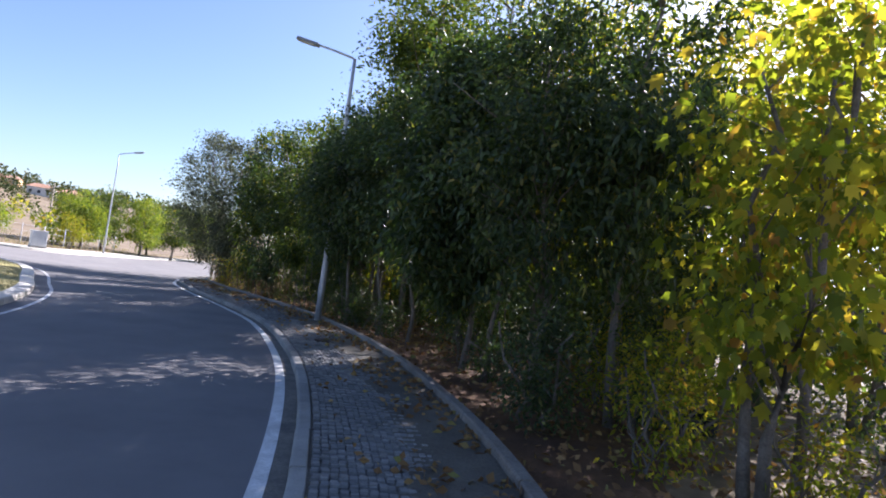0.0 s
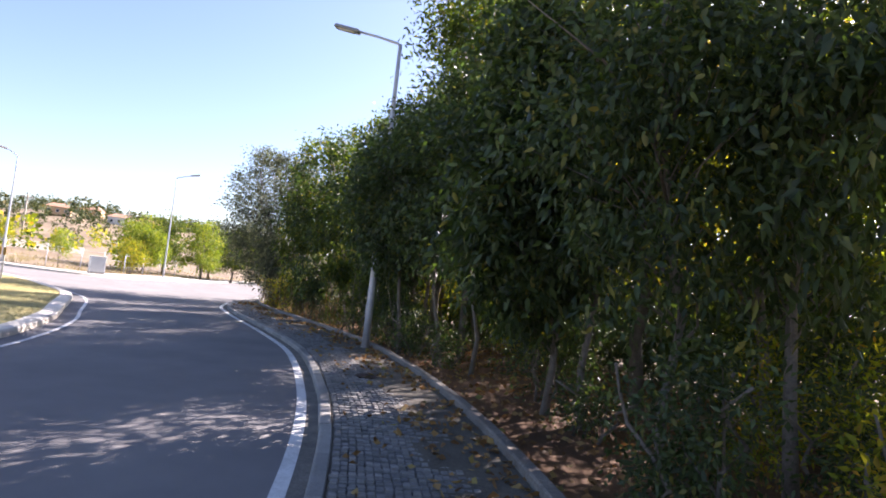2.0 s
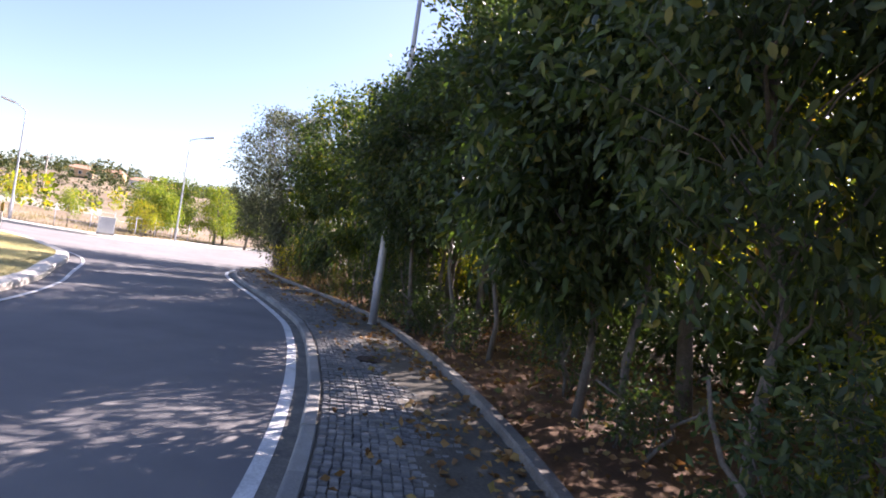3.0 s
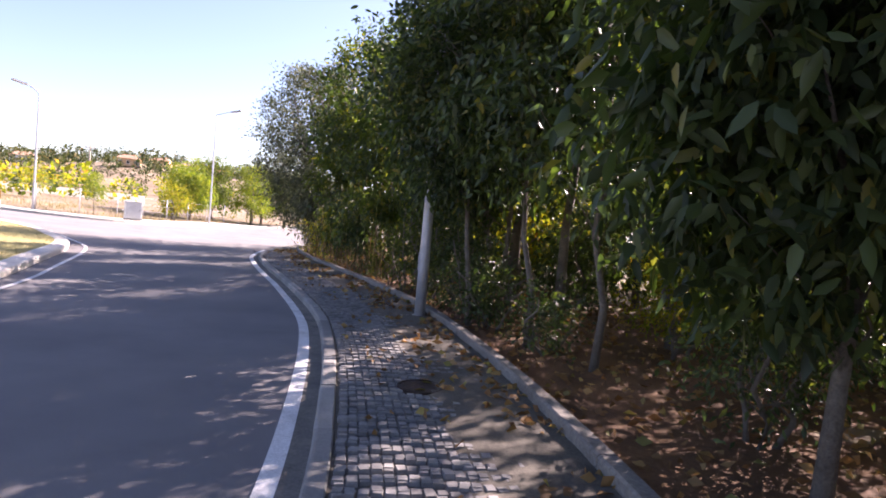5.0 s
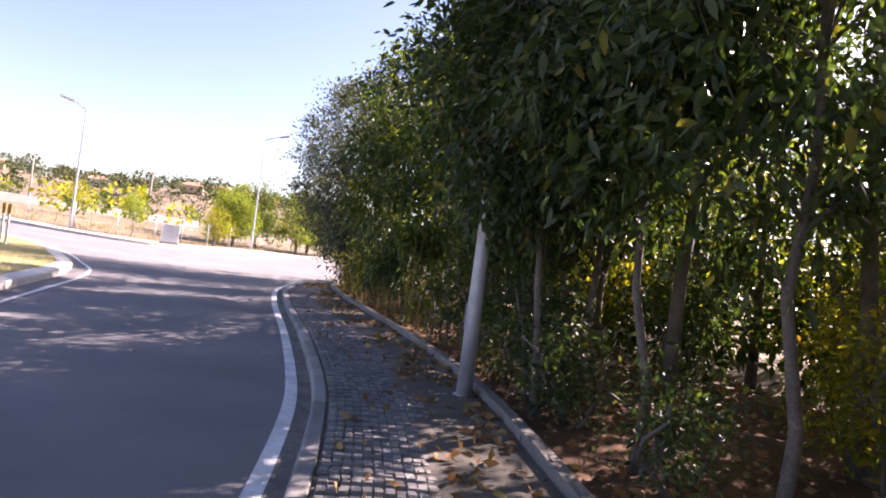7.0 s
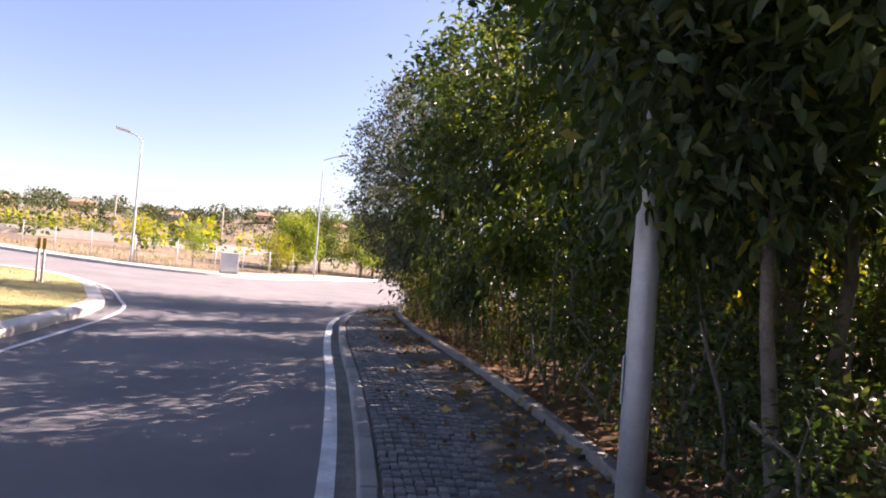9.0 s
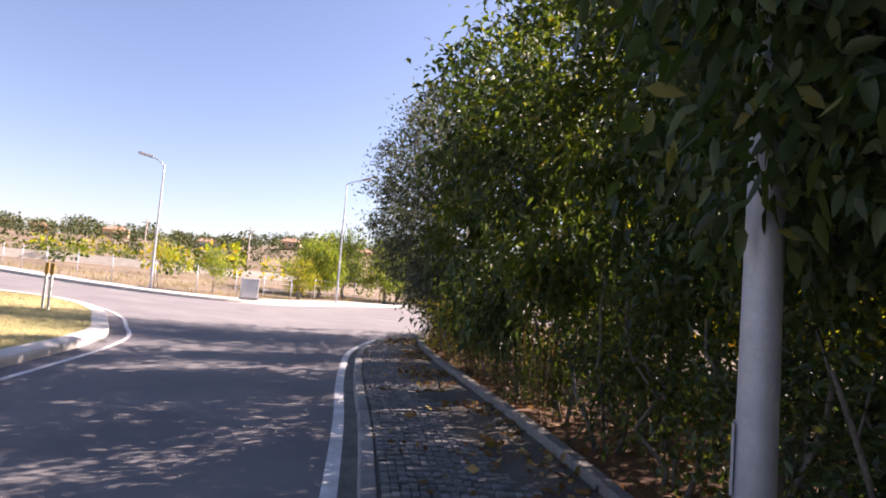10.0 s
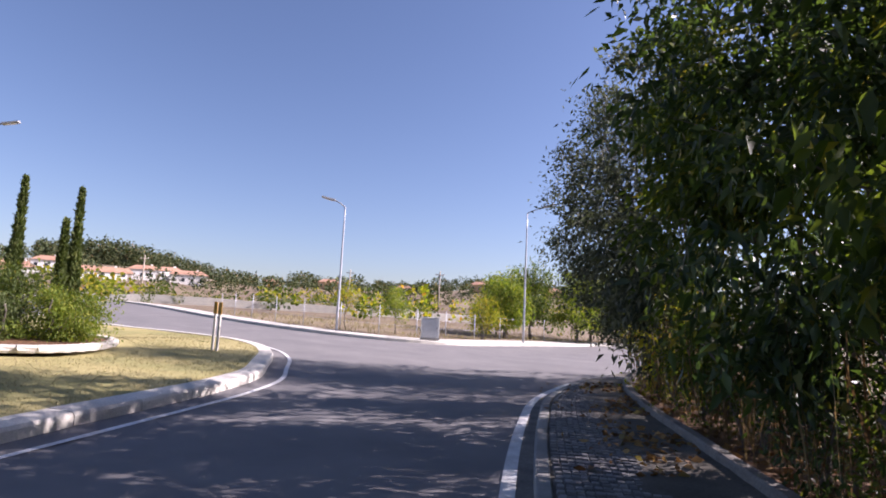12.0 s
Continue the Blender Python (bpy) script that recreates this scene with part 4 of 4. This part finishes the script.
D = np.stack([g.normal(size=len(P)) * 0.6, g.normal(size=len(P)) * 0.6, np.ones(len(P))], 1)
tagged(leaf_mesh("lawn_grass", P, D, g.uniform(0.03, 0.08, len(P)), L_STRAW, None, 0.12, 0.2, 10, fold=0.03), "short dry grass of the island lawn", "grass", kind="stuff")

# dark tuft on the lawn
tree("grass_tuft", -19.3, 15.3, 0.22, 0.16, 0.0, L_CYP, "small dark tuft on the dry lawn", 500, 8, 0.09, trunk=0.006, seed=201, spread=0.06, category="tuft")


# wire fence along the back of the far footway, and wooden line poles in the field
fence = empty("wire_fence", 0, 0, 0, "thin wire fence on slim grey posts along the field", "fence")
tops = []
for s_ in np.arange(FAR.s_of(-26.7, 38), FAR.s_of(-40, 20), 2.6):
    x_, y_ = FAR.at(s_, 1.75)
    z_ = tz(x_, y_)
    tube("fence_post", [(x_, y_, z_ - 0.1), (x_, y_, z_ + 1.25)], [0.022, 0.02], M_GALV, fence, 6)
    tops.append((x_, y_, z_))
for hgt in (0.45, 0.8, 1.15):
    tube("wire", [(x_, y_, z_ + hgt) for x_, y_, z_ in tops], [0.004] * len(tops), M_GALV, fence, 4)


def line_pole(az, dist, h):
    x_, y_ = -dist * math.sin(radians(az)) - 4.6, dist * math.cos(radians(az)) + 11.8
    root = empty("line_pole", x_, y_, tz(x_, y_) - 0.2, "weathered wooden line pole with a short crossarm", "line pole", "line poles", az)
    tube("pole", [(0, 0, 0), (0, 0, h * 0.5), (0.02, 0, h)], [0.16, 0.13, 0.1], M_WOODPOST, root, 8)
    part("crossarm", box_bm(1.5, 0.12, 0.14, 0.01, (0, 0, h - 0.7)), M_WOODPOST, root)
    for k in (-0.6, 0.0, 0.6):
        part("insulator", box_bm(0.09, 0.09, 0.2, 0.03, (k, 0, h - 0.55)), M_WHITE, root)


for az, dist, h in ((80.7, 120, 8.0), (53.1, 95, 8.0), (62.1, 110, 8.0), (44.6, 105, 8.0), (93.1, 90, 9.0)):
    line_pole(az, dist, h)


# ---- manhole cover in the pavement, dark tubs under the maples ----
M_IRON = surface("rusty_iron", [(0.3, (0.035, 0.025, 0.02)), (0.7, (0.07, 0.045, 0.035))], W2, 6, 60, 0.7, 0.5, metal=0.3)
M_TUB = surface("black_plastic", [(0.3, (0.012, 0.012, 0.013)), (0.7, (0.025, 0.024, 0.024))], W1, 4, 50, 0.45, 0.15)


def lathe(profile, sides=28):
    """A bmesh turned from a profile of radius and height."""
    bm = bmesh.new()
    rings = [[bm.verts.new((r_ * math.cos(2 * math.pi * k / sides), r_ * math.sin(2 * math.pi * k / sides), z)) for k in range(sides)] for r_, z in profile]
    for a0, b0 in zip(rings, rings[1:]):
        for k in range(sides):
            bm.faces.new((a0[k], a0[(k + 1) % sides], b0[(k + 1) % sides], b0[k]))
    bm.faces.new(rings[-1])
    bm.faces.new(rings[0][::-1])
    return bm


cover = empty("manhole_cover", -1.55, 8.34, 0.118, "round rusty iron manhole cover set in the cobbles", "manhole cover")
part("frame", lathe([(0.2, -0.03), (0.2, 0.006), (0.188, 0.008), (0.18, 0.005), (0.18, -0.03)]), M_IRON, cover)
part("lid", lathe([(0.175, -0.03), (0.175, 0.002), (0.168, 0.005), (0.05, 0.006), (0.042, 0.002), (0.015, 0.002)]), M_IRON, cover)


def tub(x, y, r_, h):
    root = empty("tub", x, y, float(terrain(np.array([x]), np.array([y]))[0]) + 0.01, "black plastic tub standing on the soil under the maples", "tub", "black tubs")
    part("body", lathe([(r_ * 0.74, 0), (r_ * 0.8, 0.02), (r_ * 0.97, h), (r_ * 0.92, h), (r_ * 0.74, 0.03)]), M_TUB, root)
    part("rim", lathe([(r_ * 0.95, h - 0.03), (r_ * 1.04, h - 0.03), (r_ * 1.06, h - 0.012), (r_ * 1.03, h + 0.004), (r_ * 0.93, h + 0.004), (r_ * 0.92, h - 0.02)]), M_TUB, root)
    return root


tub(4.16, 4.79, 0.17, 0.3)
tub(4.6, 5.42, 0.19, 0.34)


# ---- pieces: kerb stones, edging, island kerb, cobbles ----
def kerb_row(name, line, s0, s1, piece, profile, material, label, seed):
    root = tagged(new(name), label, "kerb", kind="structure")
    s, k = s0, 0
    while s + piece <= s1:
        v, f = sweep(line, s + 0.006, s + piece - 0.006, 0.34, profile, 0.0, seed + k)
        r = random.Random(seed + k)
        dz, dl = r.uniform(-0.006, 0.006), r.uniform(-0.006, 0.006)
        link("kerb_stone", [(x + dl, y, z + dz) for x, y, z in v], f, material, root)
        s += piece
        k += 1
    return root


KP = [(0.0, -0.05), (0.0, 0.085), (0.012, 0.102), (0.03, 0.106), (0.12, 0.106), (0.13, 0.096), (0.13, -0.05)]
kerb_row("kerb", KERB, 6, KERB.length - 1, 0.98, KP, M_KERB, "row of grey concrete kerb stones along the pavement", 10)
EP = [(0.0, 0.0), (0.005, 0.2), (0.02, 0.215), (0.13, 0.21), (0.15, 0.19), (0.16, -0.1)]
kerb_row("edging", EDGE, 6, EDGE.length - 1, 1.95, EP, M_WALL, "low worn concrete edging between pavement and trees", 400)
IP = [(0.0, -0.05), (0.0, 0.1), (-0.02, 0.135), (-0.2, 0.145), (-0.32, 0.14), (-0.34, -0.05)]
kerb_row("island_kerb", ISLE, 4, ISLE.length - 1, 0.98, IP[::-1], M_PALE, "pale concrete kerb round the traffic island", 800)

# cobbles laid in slightly wavy courses
r = np.random.default_rng(77)
CUBE = 0.068


def cobble(cx, cy, an, s, z, g):
    c, q = math.cos(an), math.sin(an)
    out = []
    for k, (zz, sc) in enumerate(((z - 0.05, 1.0), (z - 0.008, 1.0), (z + g[8], 0.82))):
        for i, (u, w) in enumerate(((-1, -1), (1, -1), (1, 1), (-1, 1))):
            a0, b0 = u * s * sc * 0.5 * (1 + 0.1 * g[i]), w * s * sc * 0.5 * (1 + 0.1 * g[4 + i])
            out.append((cx + c * a0 - q * b0, cy + q * a0 + c * b0, zz))
    return out


CF = [(0, 1, 5, 4), (1, 2, 6, 5), (2, 3, 7, 6), (3, 0, 4, 7), (4, 5, 9, 8), (5, 6, 10, 9), (6, 7, 11, 10), (7, 4, 8, 11), (8, 9, 10, 11)]
rest_v, rest_f, count = [], [], 0
sA, sB = KERB.s_of(1.1, -1.2), KERB.s_of(-13.2, 23.0)
near0, near1 = KERB.s_of(0.1, 2.6), KERB.s_of(-1.2, 5.9)
row = 0
s = sA
while s < sB:
    a0 = KERB.at(s, 0.13)
    j = np.argmin(np.hypot(*(EDGE.p - KERB.at(s, 1.7)).T))
    width = float(np.hypot(*(EDGE.p[j] - a0)))
    o = 0.06
    hd = KERB.heading(s)
    while o < width - 0.05:
        wave = 0.05 * math.sin(o * 4.5) + (0.04 if row % 2 else 0)
        x, y = KERB.at(s + wave, 0.13 + o + r.normal() * 0.004)
        g = r.uniform(-1, 1, 9)
        g[8] = 0.012 + 0.004 * g[8]
        v = cobble(x, y, hd + r.normal() * 0.08, CUBE * r.uniform(0.9, 1.0), 0.098 + r.normal() * 0.003, g)
        if near0 < s < near1 and 0.1 < o < 1.0 and count < 290:
            link("cobble", v, CF, M_STONE, pave)
            count += 1
        else:
            b = len(rest_v)
            rest_v += v
            rest_f += [tuple(i + b for i in f) for f in CF]
        o += CUBE
    s += CUBE
    row += 1
tagged(link("cobbles", rest_v, rest_f, M_STONE, pave, "small grey granite cobbles"), kind="stuff")

# soil that has washed over the cobbles beside the edging
sv, sf = [], []
ss = np.linspace(3, EDGE.s_of(-12.2, 22.6), 260)
for s in ss:
    for k in range(13):
        o = -0.95 * k / 12
        x, y = EDGE.at(s, o)
        u = k / 12
        sv.append((x, y, 0.134 - 0.03 * u + 0.026 * noise.noise(Vector((x * 1.5, y * 1.5, 0))) * (0.3 + u) + 0.008 * noise.noise(Vector((x * 9, y * 9, 3))) - 0.03 * max(0, u - 0.8) * 5))
for i in range(len(ss) - 1):
    for k in range(12):
        sf.append((i * 13 + k, (i + 1) * 13 + k, (i + 1) * 13 + k + 1, i * 13 + k + 1))
tagged(link("washed_soil", sv, sf, M_JOINT, smooth=True), "dark mossy soil washed over the cobbles", "soil", kind="stuff")

# fallen leaves: thick along the edging, thin on the cobbles and in the wood
g = np.random.default_rng(31)
P = []
for n, lo, hi, z in ((2600, -0.75, -0.02, 0.125), (700, -1.5, -0.6, 0.12), (9000, 0.2, 5.5, 0.09)):
    for k in range(n):
        s = g.uniform(4, EDGE.s_of(-11.5, 21.5))
        o = lo + (hi - lo) * g.uniform() if lo >= 0 else hi + (lo - hi) * g.uniform() ** 1.6
        x, y = EDGE.at(s, o)
        if lo < 0 and noise.noise(Vector((x * 1.1, y * 1.1, 2))) < -0.1:
            continue
        P.append((x, y, z + g.uniform(0, 0.02)))
P = np.array(P)
D = np.stack([g.normal(size=len(P)), g.normal(size=len(P)), g.uniform(-0.05, 0.35, len(P))], 1)
tagged(leaf_mesh("leaf_litter", P, D, g.uniform(0.05, 0.13, len(P)), L_FALL, None, 0.6, 0.05, 4), "fallen brown and yellow leaves on cobbles and soil", "leaf litter", kind="stuff")
